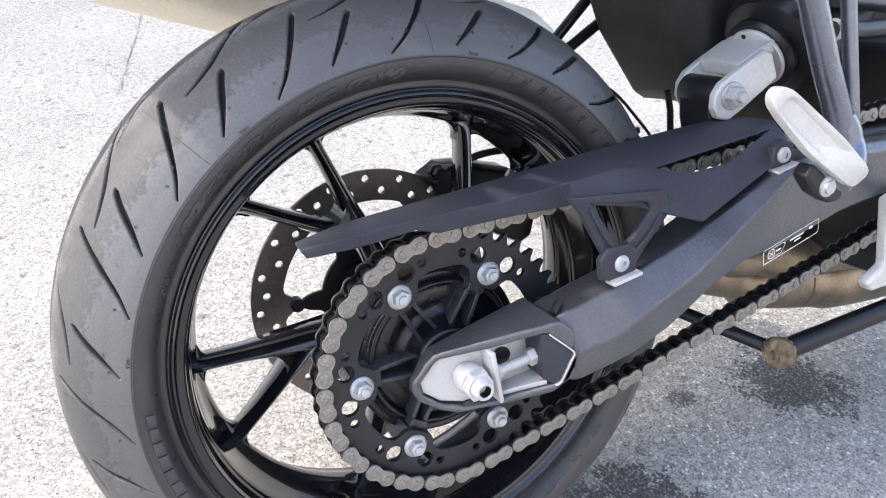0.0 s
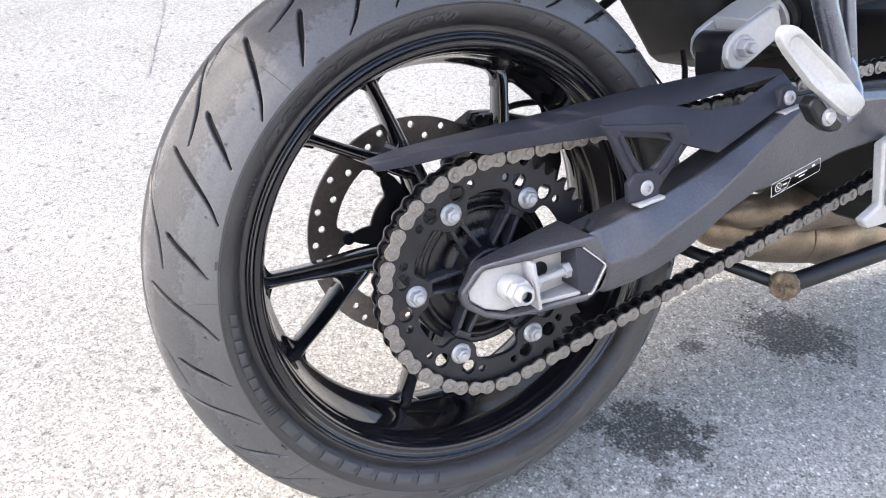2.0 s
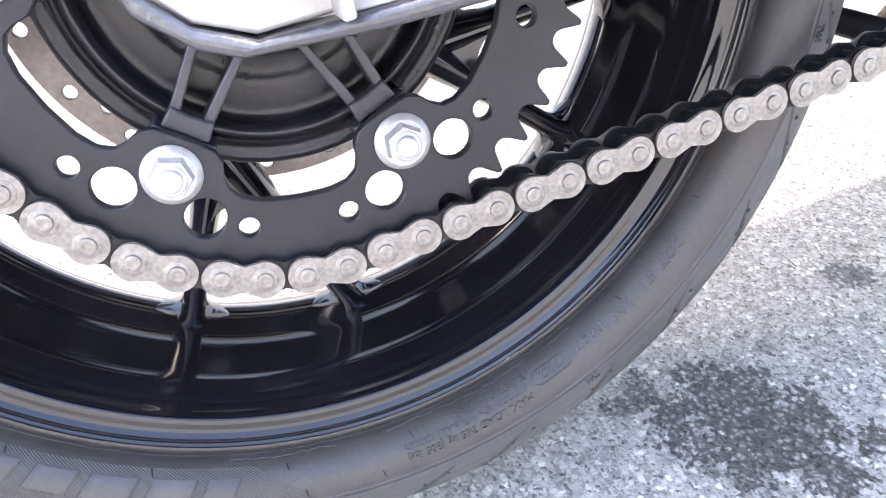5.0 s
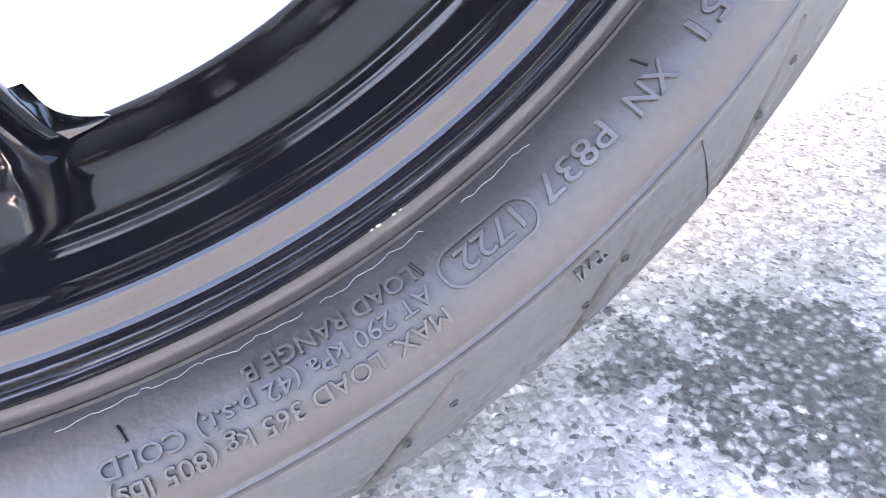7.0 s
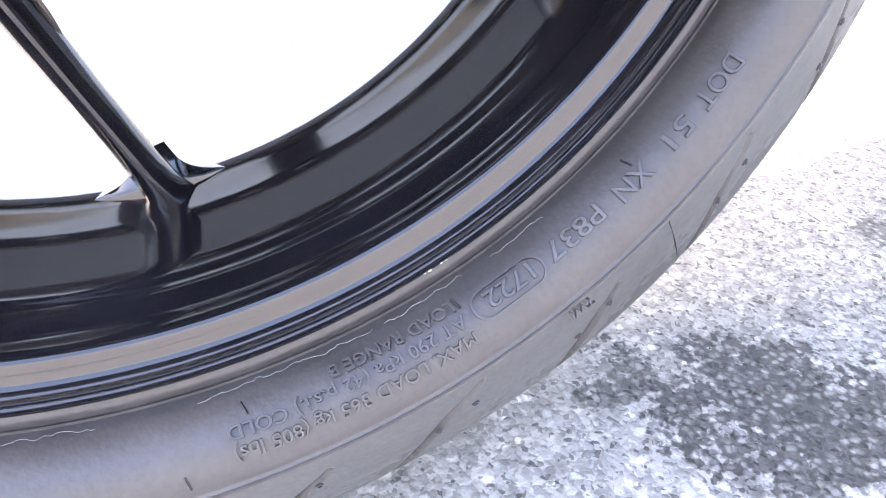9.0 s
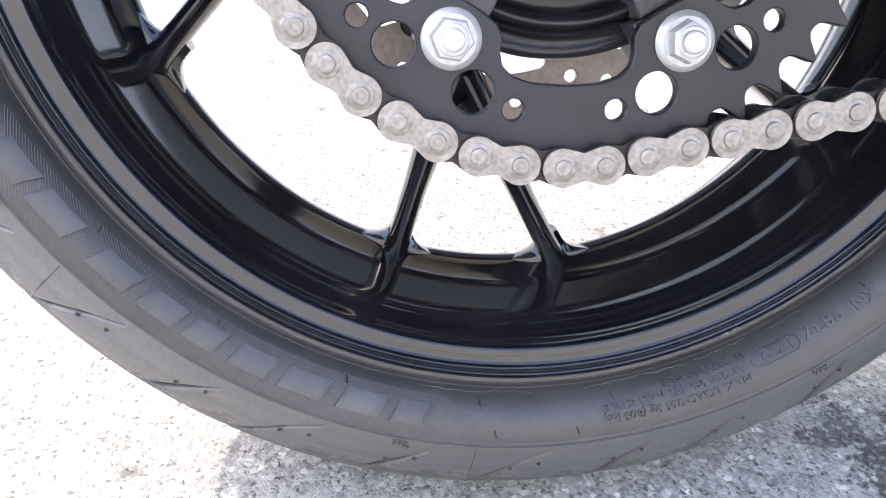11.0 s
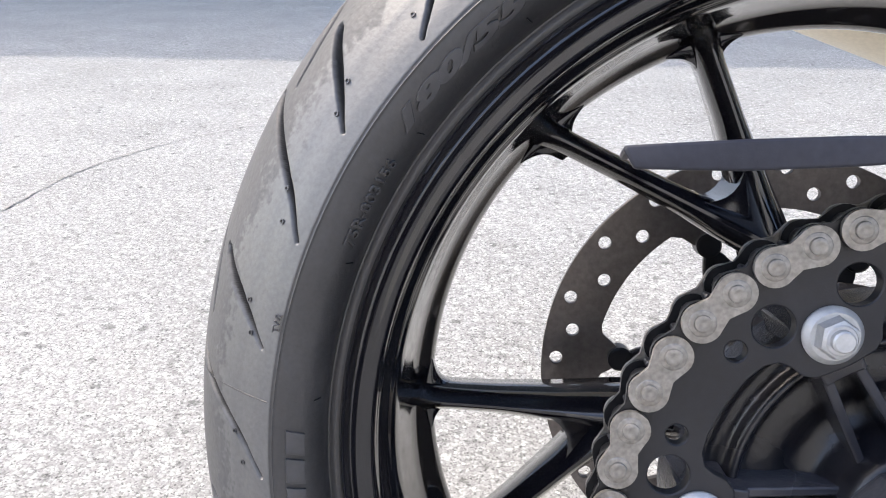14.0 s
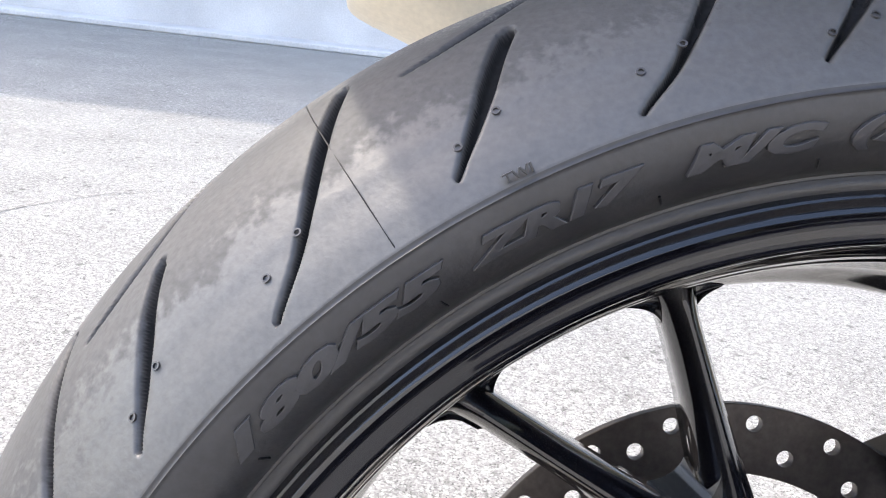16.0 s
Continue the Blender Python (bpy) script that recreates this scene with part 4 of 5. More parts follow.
part("pad_slot", plate([(0.098, 0.104), (0.140, 0.094), (0.146, 0.072), (0.112, 0.082)], (), 0.1765, 0.182), GREASE, caliper, bevel=0.001)
part("caliper_bolt", moved(lathe([(-0.016, 0.0), (-0.016, 0.0065), (-0.006, 0.0065), (-0.006, 0.0085), (0.004, 0.0085), (0.004, 0.0)], 6, closed=False), Matrix.Translation((0.077, 0.182, 0.124))), BLACKMETAL, caliper)
part("caliper_pin", tube([(0.083, 0.186, 0.124), (0.105, 0.186, 0.122)], 0.0045), ZINC, caliper)
part("brake_hose", tube(spline([(0.10, 0.195, 0.118), (0.14, 0.19, 0.13), (0.19, 0.185, 0.128), (0.25, 0.18, 0.12), (0.33, 0.16, 0.13)], 6), 0.004), BLACKMETAL, caliper, "black rubber brake hose")

# -- swingarm --
def end_face(x):
    """The near face of the swingarm's tail, which slopes outwards towards the front."""
    return -0.010 - 0.459 * (x + 0.0465)


TAIL = [(-0.0466, -0.0002), (-0.0469, -0.008), (-0.0427, -0.0174), (-0.0244, -0.0287), (-0.0109, -0.0318), (0.0302, -0.0252), (0.0628, -0.0182), (0.0800, -0.0030),
        (0.0815, 0.0175), (0.0790, 0.0380), (0.0700, 0.0480), (0.0375, 0.0410), (0.0021, 0.0328), (-0.0264, 0.0261), (-0.0345, 0.0180), (-0.0413, 0.0072)]
POCKET = [(-0.0402, -0.0005), (-0.0270, 0.0185), (-0.0235, 0.0212), (0.0142, 0.0276), (0.0550, 0.0372), (0.0600, 0.0372), (0.0750, 0.0225), (0.0785, 0.0176), (0.0680, -0.0080), (0.0630, -0.0115),
          (0.0193, -0.0214), (-0.0058, -0.0265), (-0.0250, -0.0215), (-0.0385, -0.0115)]
stations = [  # x, top, ridge, bottom, y of the top's near edge, y of the ridge, y of the bottom
    (0.0740, 0.0455, 0.0178, -0.0100, -0.0480, -0.0600, -0.0560), (0.084, 0.0488, 0.0178, -0.0160, -0.0515, -0.0682, -0.0610), (0.092, 0.0500, 0.0178, -0.0168, -0.052, -0.0682, -0.0610), (0.118, 0.0560, 0.0186, -0.0145, -0.052, -0.0685, -0.0600),
    (0.134, 0.0590, 0.0240, -0.0128, -0.051, -0.0685, -0.0590), (0.148, 0.0620, 0.0312, -0.0110, -0.050, -0.0685, -0.0580), (0.188, 0.0735, 0.0470, 0.0020, -0.049, -0.0680, -0.0570), (0.211, 0.0815, 0.0565, 0.0130, -0.049, -0.0675, -0.0560),
    (0.243, 0.0950, 0.0745, 0.0300, -0.049, -0.0665, -0.0550), (0.283, 0.1120, 0.0985, 0.0450, -0.050, -0.0640, -0.0540), (0.325, 0.1270, 0.1220, 0.0485, -0.050, -0.0600, -0.0530),
    (0.350, 0.1310, 0.1280, 0.0510, -0.048, -0.0560, -0.0510), (0.416, 0.1320, 0.1240, 0.0620, -0.044, -0.0500, -0.0460), (0.500, 0.1250, 0.1150, 0.0680, -0.040, -0.0450, -0.0420), (0.640, 0.1150, 0.1060, 0.0700, -0.040, -0.0450, -0.0420)]
sections = []
for x, top, ridge, low, yt, yr, yl in stations:
    sections.append([(x, -0.010, top - 0.002), (x, yt, top), (x, yr, ridge), (x, yr + 0.0015, ridge - 0.005), (x, yl, low + 0.004), (x, yl + 0.006, low), (x, -0.014, low)])
arm = part("swingarm", loft(sections), ARM, bike, "dark grey textured cast swingarm", sharp=24, bevel=0.0022, segments=3)
part("arm_tail", plate(TAIL, [POCKET], 0, -0.001, end_face), ARM, arm, "dark grey axle carrier", sharp=24, bevel=0.0024, segments=3)
part("pocket_floor", plate([(x * 1.03, z * 1.05) for x, z in POCKET], (), 0, -0.003, lambda x: -0.024 - 0.12 * (x - 0.02) if x > 0 else -0.006), ALU, arm, "bright aluminium pocket")
block = [(-0.0392, -0.0005), (-0.0265, 0.0178), (-0.0232, 0.0203), (0.0155, 0.0268), (0.0205, -0.0205), (-0.0058, -0.0255), (-0.0245, -0.0205), (-0.0375, -0.0110)]
axle_block = part("axle_block", plate(block, (), 0, -0.006, lambda x: end_face(x) + 0.0042 if x < -0.02 else end_face(-0.02) - 0.18 * (x + 0.02) + 0.0042), ALU, arm, "pale aluminium chain adjuster block", bevel=0.0018, segments=3)
part("adjuster_rib", plate([(0.0118, 0.0272), (0.0162, 0.0276), (0.0222, -0.0213), (0.0182, -0.0222)], (), -0.0455, -0.008), ALU, arm, bevel=0.001)
# solid dark disc on the pocket floor, colouring in the slot's shade
part("slot", plate(circle(0.0320, 0.0112, 0.0082, 24), (), -0.0268, -0.015), GREASE, arm, "dark disc coloured as the axle slot's shade")
part("pocket_ledge", plate([(0.0180, -0.0215), (0.0600, -0.0125), (0.0600, -0.0085), (0.0180, -0.0170)], (), 0, -0.012, lambda x: end_face(x) + 0.005), ALU, arm, "bright aluminium pocket edge", bevel=0.0008)
for k in range(5):
    part("scale_mark", plate([(0.0235 + 0.0065 * k, 0.0222 + 0.0016 * k), (0.0241 + 0.0065 * k, 0.0223 + 0.0016 * k), (0.0243 + 0.0065 * k, 0.0266 + 0.0016 * k), (0.0237 + 0.0065 * k, 0.0265 + 0.0016 * k)], (), -0.0262 - 0.0008 * k, -0.020), GUNMETAL, arm)
part("tail_cap", plate([(0.0545, 0.0366), (0.0600, 0.0368), (0.0748, 0.0223), (0.0781, 0.0175), (0.0677, -0.0077), (0.0628, -0.0110), (0.0560, -0.0060)], (), 0, -0.006, lambda x: end_face(x) + 0.0016), SATIN, arm, "black plastic end cap", bevel=0.0007)
part("bare_edge", tube([(x, end_face(x) - 0.0003, z) for x, z in spline([(0.0600, 0.0372), (0.0752, 0.0226), (0.0787, 0.0176), (0.0760, 0.0105), (0.0682, -0.0081), (0.0635, -0.0113)], 5)], 0.0008, 8), ALU, arm, "bright bare metal edge")

AX = -0.0365
part("axle_washer", lathe([(AX + 0.016, 0.0), (AX + 0.016, 0.0136), (AX + 0.0005, 0.0139), (AX - 0.0010, 0.0132), (AX - 0.0010, 0.0)], 48, closed=False), ALU, arm)
nut = lathe([(AX, 0.0), (AX, 0.0132), (AX - 0.0020, 0.0138), (AX - 0.0085, 0.0138), (AX - 0.0098, 0.0127), (AX - 0.0098, 0.0)], 6, closed=False)
part("axle_nut", nut, ALU, arm, "bright hexagon axle nut", bevel=0.0016, segments=3, sharp=25)
part("axle_end", lathe([(AX - 0.009, 0.0092), (AX - 0.0120, 0.0092), (AX - 0.0128, 0.0086), (AX - 0.0172, 0.0084), (AX - 0.0184, 0.0076), (AX - 0.0184, 0.0058), (AX - 0.0176, 0.0052)], 40, closed=False), ALU, arm, "hollow axle end")
# bore wall coloured dark to paint the shade inside the hollow axle
part("axle_bore", lathe([(AX - 0.0178, 0.0052), (AX - 0.0050, 0.0050), (AX - 0.0050, 0.0)], 24, closed=False), GREASE, arm, "axle bore coloured dark for its shade")
adj = tube([(0.0150, -0.036, 0.0030), (0.0560, -0.040, 0.0105)], 0.0042, 16)
add(adj, tube([(0.0150, -0.036, 0.0030), (0.0240, -0.0369, 0.0046)], 0.0064, 6))
d = Vector((0.041, -0.004, 0.0075)).normalized()
a0 = Vector((0.0500, -0.0394, 0.0094))
for k in range(16):                             # the thread's crests
    add(adj, tube([Vector((0.0250, -0.0370, 0.0048)) + d * 0.0015 * k, Vector((0.0250, -0.0370, 0.0048)) + d * (0.0015 * k + 0.0007)], 0.0047, 14))
add(adj, tube([a0, a0 + 0.0080 * d], 0.0080, 6))
add(adj, tube([a0 + 0.0080 * d, a0 + 0.0100 * d], 0.0108, 24))
part("adjuster_bolt", adj, ALU, arm, "bright chain adjuster bolt", sharp=30)
part("arm_slot", tube([(0.072, -0.046, 0.0475), (0.082, -0.040, 0.0535)], 0.0035, 10), GREASE, arm, "small dark drain slot")


def sticker():
    """A white outlined sticker with a sprocket sign, and bars for its small print."""
    o = Vector((0.3010, -0.0568, 0.0392))
    u = (Vector((0.3830, -0.0501, 0.0542)) - o).normalized()
    v = Vector((0.06, -0.07, 1)).normalized()
    v = (v - u * v.dot(u)).normalized()
    n = u.cross(v)
    bm = bmesh.new()

    def strip(x0, z0, x1, z1, w):
        a, c = Vector((x0, z0)), Vector((x1, z1))
        k = (c - a).normalized()
        k = Vector((-k.y, k.x)) * w / 2
        vs = [bm.verts.new(o + u * p.x + v * p.y + n * 0.0012) for p in (a - k, c - k, c + k, a + k)]
        bm.faces.new(vs)

    W, H = 0.080, 0.0150
    pts = [(0, 0), (W - 0.002, 0), (W, 0.002), (W, H), (0.0015, H), (0, H - 0.002)]
    for p, q in zip(pts, pts[1:] + pts[:1]):
        strip(*p, *q, 0.0007)
    for k in range(14):
        a, c = 2 * math.pi * k / 14, 2 * math.pi * (k + 1) / 14
        strip(0.011 + 0.0048 * math.cos(a), 0.0072 + 0.0048 * math.sin(a), 0.011 + 0.0048 * math.cos(c), 0.0072 + 0.0048 * math.sin(c), 0.0009)
    strip(0.0085, 0.0050, 0.0135, 0.0095, 0.0009)
    strip(0.0085, 0.0095, 0.0135, 0.0050, 0.0009)
    strip(0.0115, 0.0122, 0.0290, 0.0122, 0.0006)
    strip(0.0115, 0.0024, 0.0250, 0.0024, 0.0006)
    strip(0.0250, 0.0024, 0.0310, 0.0100, 0.0006)
    strip(0.0310, 0.0100, 0.0290, 0.0122, 0.0006)
    strip(0.018, 0.0072, 0.0245, 0.0072, 0.0016)
    strip(0.021, 0.0024, 0.021, -0.0005, 0.0006)
    strip(0.038, 0.0095, 0.058, 0.0095, 0.0016)
    strip(0.044, 0.0060, 0.054, 0.0060, 0.0014)
    strip(0.066, 0.0105, 0.071, 0.0105, 0.0030)
    return bm


part("warning_sticker", sticker(), STICKER, arm, "white outlined chain tension sticker")

# -- chain guard --
gv = [  # far edge, crease, low edge by stations
    ((-0.120, 0.020, 0.1370), (-0.1232, -0.0100, 0.1402), (-0.1195, -0.0110, 0.1325)),
    ((-0.085, 0.028, 0.1405), (-0.085, -0.0125, 0.1430), (-0.085, -0.0140, 0.1328)),
    ((-0.050, 0.030, 0.1428), (-0.050, -0.0135, 0.1448), (-0.050, -0.0150, 0.1350)),
    ((-0.032, 0.030, 0.1438), (-0.032, -0.0140, 0.1452), (-0.032, -0.0152, 0.1368)),
    ((-0.022, 0.030, 0.1444), (-0.022, -0.0145, 0.1454), (-0.022, -0.0155, 0.1335)),
    ((-0.012, 0.030, 0.1450), (-0.012, -0.0148, 0.1457), (-0.012, -0.0157, 0.1300)),
    ((0.050, 0.031, 0.1485), (0.050, -0.016, 0.1450), (0.050, -0.0165, 0.1300)),
    ((0.113, 0.032, 0.1530), (0.113, -0.0165, 0.1485), (0.113, -0.0185, 0.1285)),
    ((0.165, 0.033, 0.1565), (0.165, -0.0165, 0.1510), (0.165, -0.0400, 0.1215)),
    ((0.217, 0.034, 0.1590), (0.217, -0.0170, 0.1530), (0.217, -0.0650, 0.1035))]
bm = bmesh.new()
rows = [[bm.verts.new(p) for p in s] for s in gv]
for a, c in zip(rows, rows[1:]):
    for j in range(2):
        if a is rows[-2] and j == 1:
            continue
        bm.faces.new((a[j], a[j + 1], c[j + 1], c[j]))
w0, w1, w2, w3 = (bm.verts.new(p) for p in ((0.197, -0.0260, 0.1475), (0.229, -0.0340, 0.1385), (0.273, -0.0340, 0.1390), (0.333, -0.0260, 0.1600)))
f335, c335, l330, l345 = (bm.verts.new(p) for p in ((0.345, 0.034, 0.1640), (0.345, -0.0190, 0.1650), (0.322, -0.0440, 0.1310), (0.346, -0.0370, 0.1490)))
r8, r9 = rows[8], rows[9]
for f in ((r8[1], r9[1], w0), (r8[1], w0, w1, r9[2], r8[2]), (w1, w2, l330, r9[2]), (w2, w3, l345, l330), (w3, c335, l345), (r9[1], c335, w3, w0), (r9[0], r9[1], c335, f335)):
    bm.faces.new(f)
guard = part("chain_guard", bm, SATIN, bike, "satin black plastic chain guard", sharp=22)
sol = guard.modifiers.new("thickness", "SOLIDIFY")
sol.thickness, sol.offset = 0.003, -1
bv = guard.modifiers.new("edge", "BEVEL")
bv.width, bv.segments, bv.limit_method, bv.angle_limit = 0.0012, 2, "ANGLE", radians(25)
bracket = part("guard_bracket", plate(
    [(0.090, 0.146), (0.1015, 0.1300), (0.1145, 0.1060), (0.1250, 0.0860), (0.1290, 0.0640), (0.1510, 0.0640), (0.1600, 0.0740), (0.1700, 0.0850), (0.1985, 0.1150), (0.1900, 0.1330)],
    [[(0.1135, 0.1365), (0.1155, 0.1330), (0.1290, 0.1100), (0.1365, 0.0985), (0.1425, 0.0935), (0.1490, 0.0925), (0.1560, 0.0975), (0.1760, 0.1190), (0.1700, 0.1270)]], -0.0480, -0.0400), SATIN, guard, bevel=0.0026, segments=3)
part("bracket_rib", tube([(0.1095, -0.0485, 0.1330), (0.1225, -0.0492, 0.1085), (0.1335, -0.0496, 0.0925)], 0.0016, 8), SATIN, guard)
part("bracket_rib", tube([(0.1850, -0.0485, 0.1130), (0.1680, -0.0492, 0.0935), (0.1565, -0.0496, 0.0850)], 0.0016, 8), SATIN, guard)
part("screw_boss", plate([(0.1195, 0.066), (0.1540, 0.0645), (0.1590, 0.0860), (0.1500, 0.0945), (0.1260, 0.0950), (0.1180, 0.0860)], (), -0.0520, -0.044), SATIN, guard, bevel=0.002)


def torx_screw():
    bm = lathe([(0.002, 0.0), (0.002, 0.0072), (-0.0006, 0.0076), (-0.0022, 0.0066), (-0.0030, 0.0048), (-0.0030, 0.0030)], 32, closed=False)
    n = 12
    ring = [bm.verts.new(((0.0034 if k % 2 else 0.0024) * math.cos(2 * math.pi * k / n), -0.0031, (0.0034 if k % 2 else 0.0024) * math.sin(2 * math.pi * k / n))) for k in range(n)]
    deep = [bm.verts.new((v.co.x * 0.9, -0.0012, v.co.z * 0.9)) for v in ring]
    for k in range(n):
        bm.faces.new((ring[k], ring[(k + 1) % n], deep[(k + 1) % n], deep[k]))
    bm.faces.new(deep)
    outer = [bm.verts.new((0.0046 * math.cos(2 * math.pi * k / n), -0.0031, 0.0046 * math.sin(2 * math.pi * k / n))) for k in range(n)]
    for k in range(n):
        bm.faces.new((outer[k], outer[(k + 1) % n], ring[(k + 1) % n], ring[k]))
    return bm


for place in ((0.1396, -0.0520, 0.0787), (0.3300, -0.0465, 0.1389)):
    part("guard_screw", moved(torx_screw(), Matrix.Translation(place)), ZINC, guard, "bright star drive screw")
part("screw_boss", plate([(0.317, 0.1270), (0.342, 0.1275), (0.345, 0.1480), (0.332, 0.1530), (0.320, 0.1480)], (), -0.0450, -0.034), SATIN, guard, bevel=0.002)
part("clip_nut", plate([(0.126, 0.0625), (0.156, 0.0665), (0.1565, 0.0695), (0.126, 0.0655)], (), -0.0600, -0.046), ALU, guard, "bright sheet metal clip", bevel=0.0006)
part("clip_nut", plate([(0.318, 0.1235), (0.345, 0.1275), (0.345, 0.1305), (0.318, 0.1265)], (), -0.0530, -0.040), ALU, guard, "bright sheet metal clip", bevel=0.0006)

# -- chain slider rail over the arm, seen below the upper run --
part("chain_slider", plate([(0.360, 0.1150), (0.66, 0.1120), (0.66, 0.128), (0.45, 0.131), (0.362, 0.130)], (), -0.012, 0.026), GREASE, arm, "black plastic chain slider", bevel=0.003)

# -- passenger footrest --
peg_out = [(0.2217, 0.2120), (0.2221, 0.2205), (0.2260, 0.2245), (0.2310, 0.2252), (0.2385, 0.2215), (0.2850, 0.1785), (0.3100, 0.1500), (0.3105, 0.1465), (0.2970, 0.1350), (0.2795, 0.1490), (0.2560, 0.1690), (0.2310, 0.1985)]


def peg_front(x):
    return -0.126 - 0.26 * (x - 0.22)


def resampled(loop, n):
    """A closed outline as n even steps."""
    p = np.array(loop + [loop[0]])
    way = np.r_[0, np.cumsum(np.hypot(*np.diff(p, axis=0).T))]
    at = np.linspace(0, way[-1], n, endpoint=False)
    return np.stack([np.interp(at, way, p[:, 0]), np.interp(at, way, p[:, 1])], 1)


def footrest_mesh():
    """A cast bar with a rounded rim and a long shallow pocket in its face."""
    n = 72
    outer = resampled(peg_out, n)
    for _ in range(2):
        outer = (np.roll(outer, 1, 0) + 2 * outer + np.roll(outer, -1, 0)) / 4
    ax, px = np.array((0.711, -0.703)), np.array((0.703, 0.711))
    head = np.array((0.2262, 0.2188))

    def pocket(s0, s1, half):
        arc = [(s0 + half * (1 - math.cos(t)), half * math.sin(t)) for t in np.linspace(0, math.pi / 2, 8)]
        far = [(s1 + 0.006, half), (s1 - 0.004, -half)]
        back = [(s, -u) for s, u in arc[:0:-1]]
        return resampled([tuple(head + s * ax + u * px) for s, u in arc + far + back], n)

    middle = outer.mean(0)
    rings = [(outer, 0.0085), (outer, 0.0022), (middle + (outer - middle) * 0.99, 0.0008), (middle + (outer - middle) * 0.965, 0.0),
             (pocket(0.0075, 0.078, 0.0098), 0.0), (pocket(0.0085, 0.0765, 0.0088), 0.0006), (pocket(0.0105, 0.073, 0.0068), 0.0042)]
    bm = bmesh.new()
    loops = [[bm.verts.new((x, peg_front(x) + up, z)) for x, z in ring] for ring, up in rings]
    for lo, hi in zip(loops, loops[1:]):
        for k in range(n):
            bm.faces.new((lo[k], lo[(k + 1) % n], hi[(k + 1) % n], hi[k]))
    bm.faces.new(loops[-1])
    bm.faces.new(loops[0][::-1])
    bmesh.ops.recalc_face_normals(bm, faces=list(bm.faces))
    return bm


bm = footrest_mesh()
peg = part("passenger_footrest", bm, CAST, bike, "pale cast aluminium folding footrest", sharp=50)
part("pivot_plate", plate([(0.2640, 0.1600), (0.2860, 0.1420), (0.3020, 0.1310), (0.2990, 0.1220), (0.2860, 0.1220), (0.2680, 0.1340), (0.2560, 0.1500)], (), -0.134, -0.118), BLACKMETAL, peg, "black footrest hinge", bevel=0.003)
part("pivot_bolt", moved(lathe([(0.004, 0.0), (0.004, 0.0085), (-0.001, 0.0085), (-0.002, 0.0060), (-0.004, 0.0055), (-0.004, 0.0)], 24, closed=False), Matrix.Translation((0.2800, -0.1345, 0.1380))), ZINC, peg)

# -- frame tubes --
part("frame_tube", tube([(0.245, -0.085, 0.420), (0.2960, -0.085, 0.298), (0.3060, -0.085, 0.274), (0.3250, -0.086, 0.225), (0.3500, -0.088, 0.168), (0.3540, -0.088, 0.150)], 0.0115, 20), GUNMETAL, bike, "gunmetal rear frame tube")
part("frame_tube", tube([(0.336, -0.080, 0.420), (0.3512, -0.080, 0.285), (0.3620, -0.083, 0.210), (0.3700, -0.086, 0.150)], 0.0066, 16), GUNMETAL, bike, "gunmetal rear frame tube")
part("frame_joint", tube(spline([(0.349, -0.088, 0.178), (0.356, -0.090, 0.160), (0.356, -0.097, 0.144), (0.342, -0.106, 0.132), (0.318, -0.114, 0.126)], 4), [0.010, 0.0115, 0.0125, 0.0130, 0.0130] + [0.012] * 8 + [0.010] * 4, 20), GUNMETAL, bike)
part("frame_tube", tube([(0.37, -0.02, 0.283), (0.45, -0.02, 0.270), (0.60, -0.02, 0.245)], 0.014, 16), GUNMETAL, bike)
part("rubber_hose", tube([(0.385, -0.04, 0.245), (0.43, -0.035, 0.240), (0.52, -0.03, 0.235)], 0.0085, 14), BLACKMETAL, bike, "black rubber hose with clip")
part("hose_clip", tube([(0.386, -0.04, 0.245), (0.391, -0.0395, 0.2445)], 0.0105, 16), ZINC, bike, "bright spring hose clip")

# -- shock linkage mount --
way = Vector((0.90, 0.10, 0.42)).normalized()
near_cheek = [(0.3050, 0.1770), (0.3060, 0.1900), (0.3140, 0.2000), (0.3320, 0.2095), (0.3690, 0.2260), (0.3780, 0.2220), (0.3870, 0.1960), (0.3700, 0.1860), (0.3410, 0.1700), (0.3250, 0.1620), (0.3110, 0.1660)]
mount = part("shock_mount", plate(near_cheek, (), 0.018, 0.027), ALU, bike, "pale aluminium shock mounting fork", bevel=0.002, segments=3)
part("cheek", plate([(x + 0.012, z + 0.004) for x, z in near_cheek], (), 0.080, 0.089), ALU, mount, bevel=0.002)
part("web", loft([[(x, 0.0275, z), (x, 0.0795, z + 0.003), (x + 0.004, 0.0795, z - 0.012), (x + 0.002, 0.0275, z - 0.012)] for x, z in ((0.343, 0.2140), (0.372, 0.2270), (0.392, 0.2340))]), ALU, mount, bevel=0.001)
o = Vector((0.392, 0.054, 0.2110))
turn = frame_along(o, -way)
part("mount_disc", moved(lathe([(0.0, 0.0), (0.0, 0.0315), (0.0012, 0.0325), (0.006, 0.0325), (0.006, 0.0)], 56, closed=False), turn), ALU, mount, bevel=0.0)
part("rubber_ring", moved(lathe([(0.004, 0.0), (0.004, 0.036), (0.008, 0.0395), (0.014, 0.0395), (0.018, 0.037), (0.018, 0.0)], 56, closed=False), turn), BLACKMETAL, mount, "black rubber ring")
part("rubber_boot", moved(lathe([(0.016, 0.0), (0.016, 0.038), (0.022, 0.052), (0.034, 0.059), (0.070, 0.061), (0.120, 0.058), (0.120, 0.0)], 56, closed=False), turn), BLACKMETAL, mount, "black round shock housing")
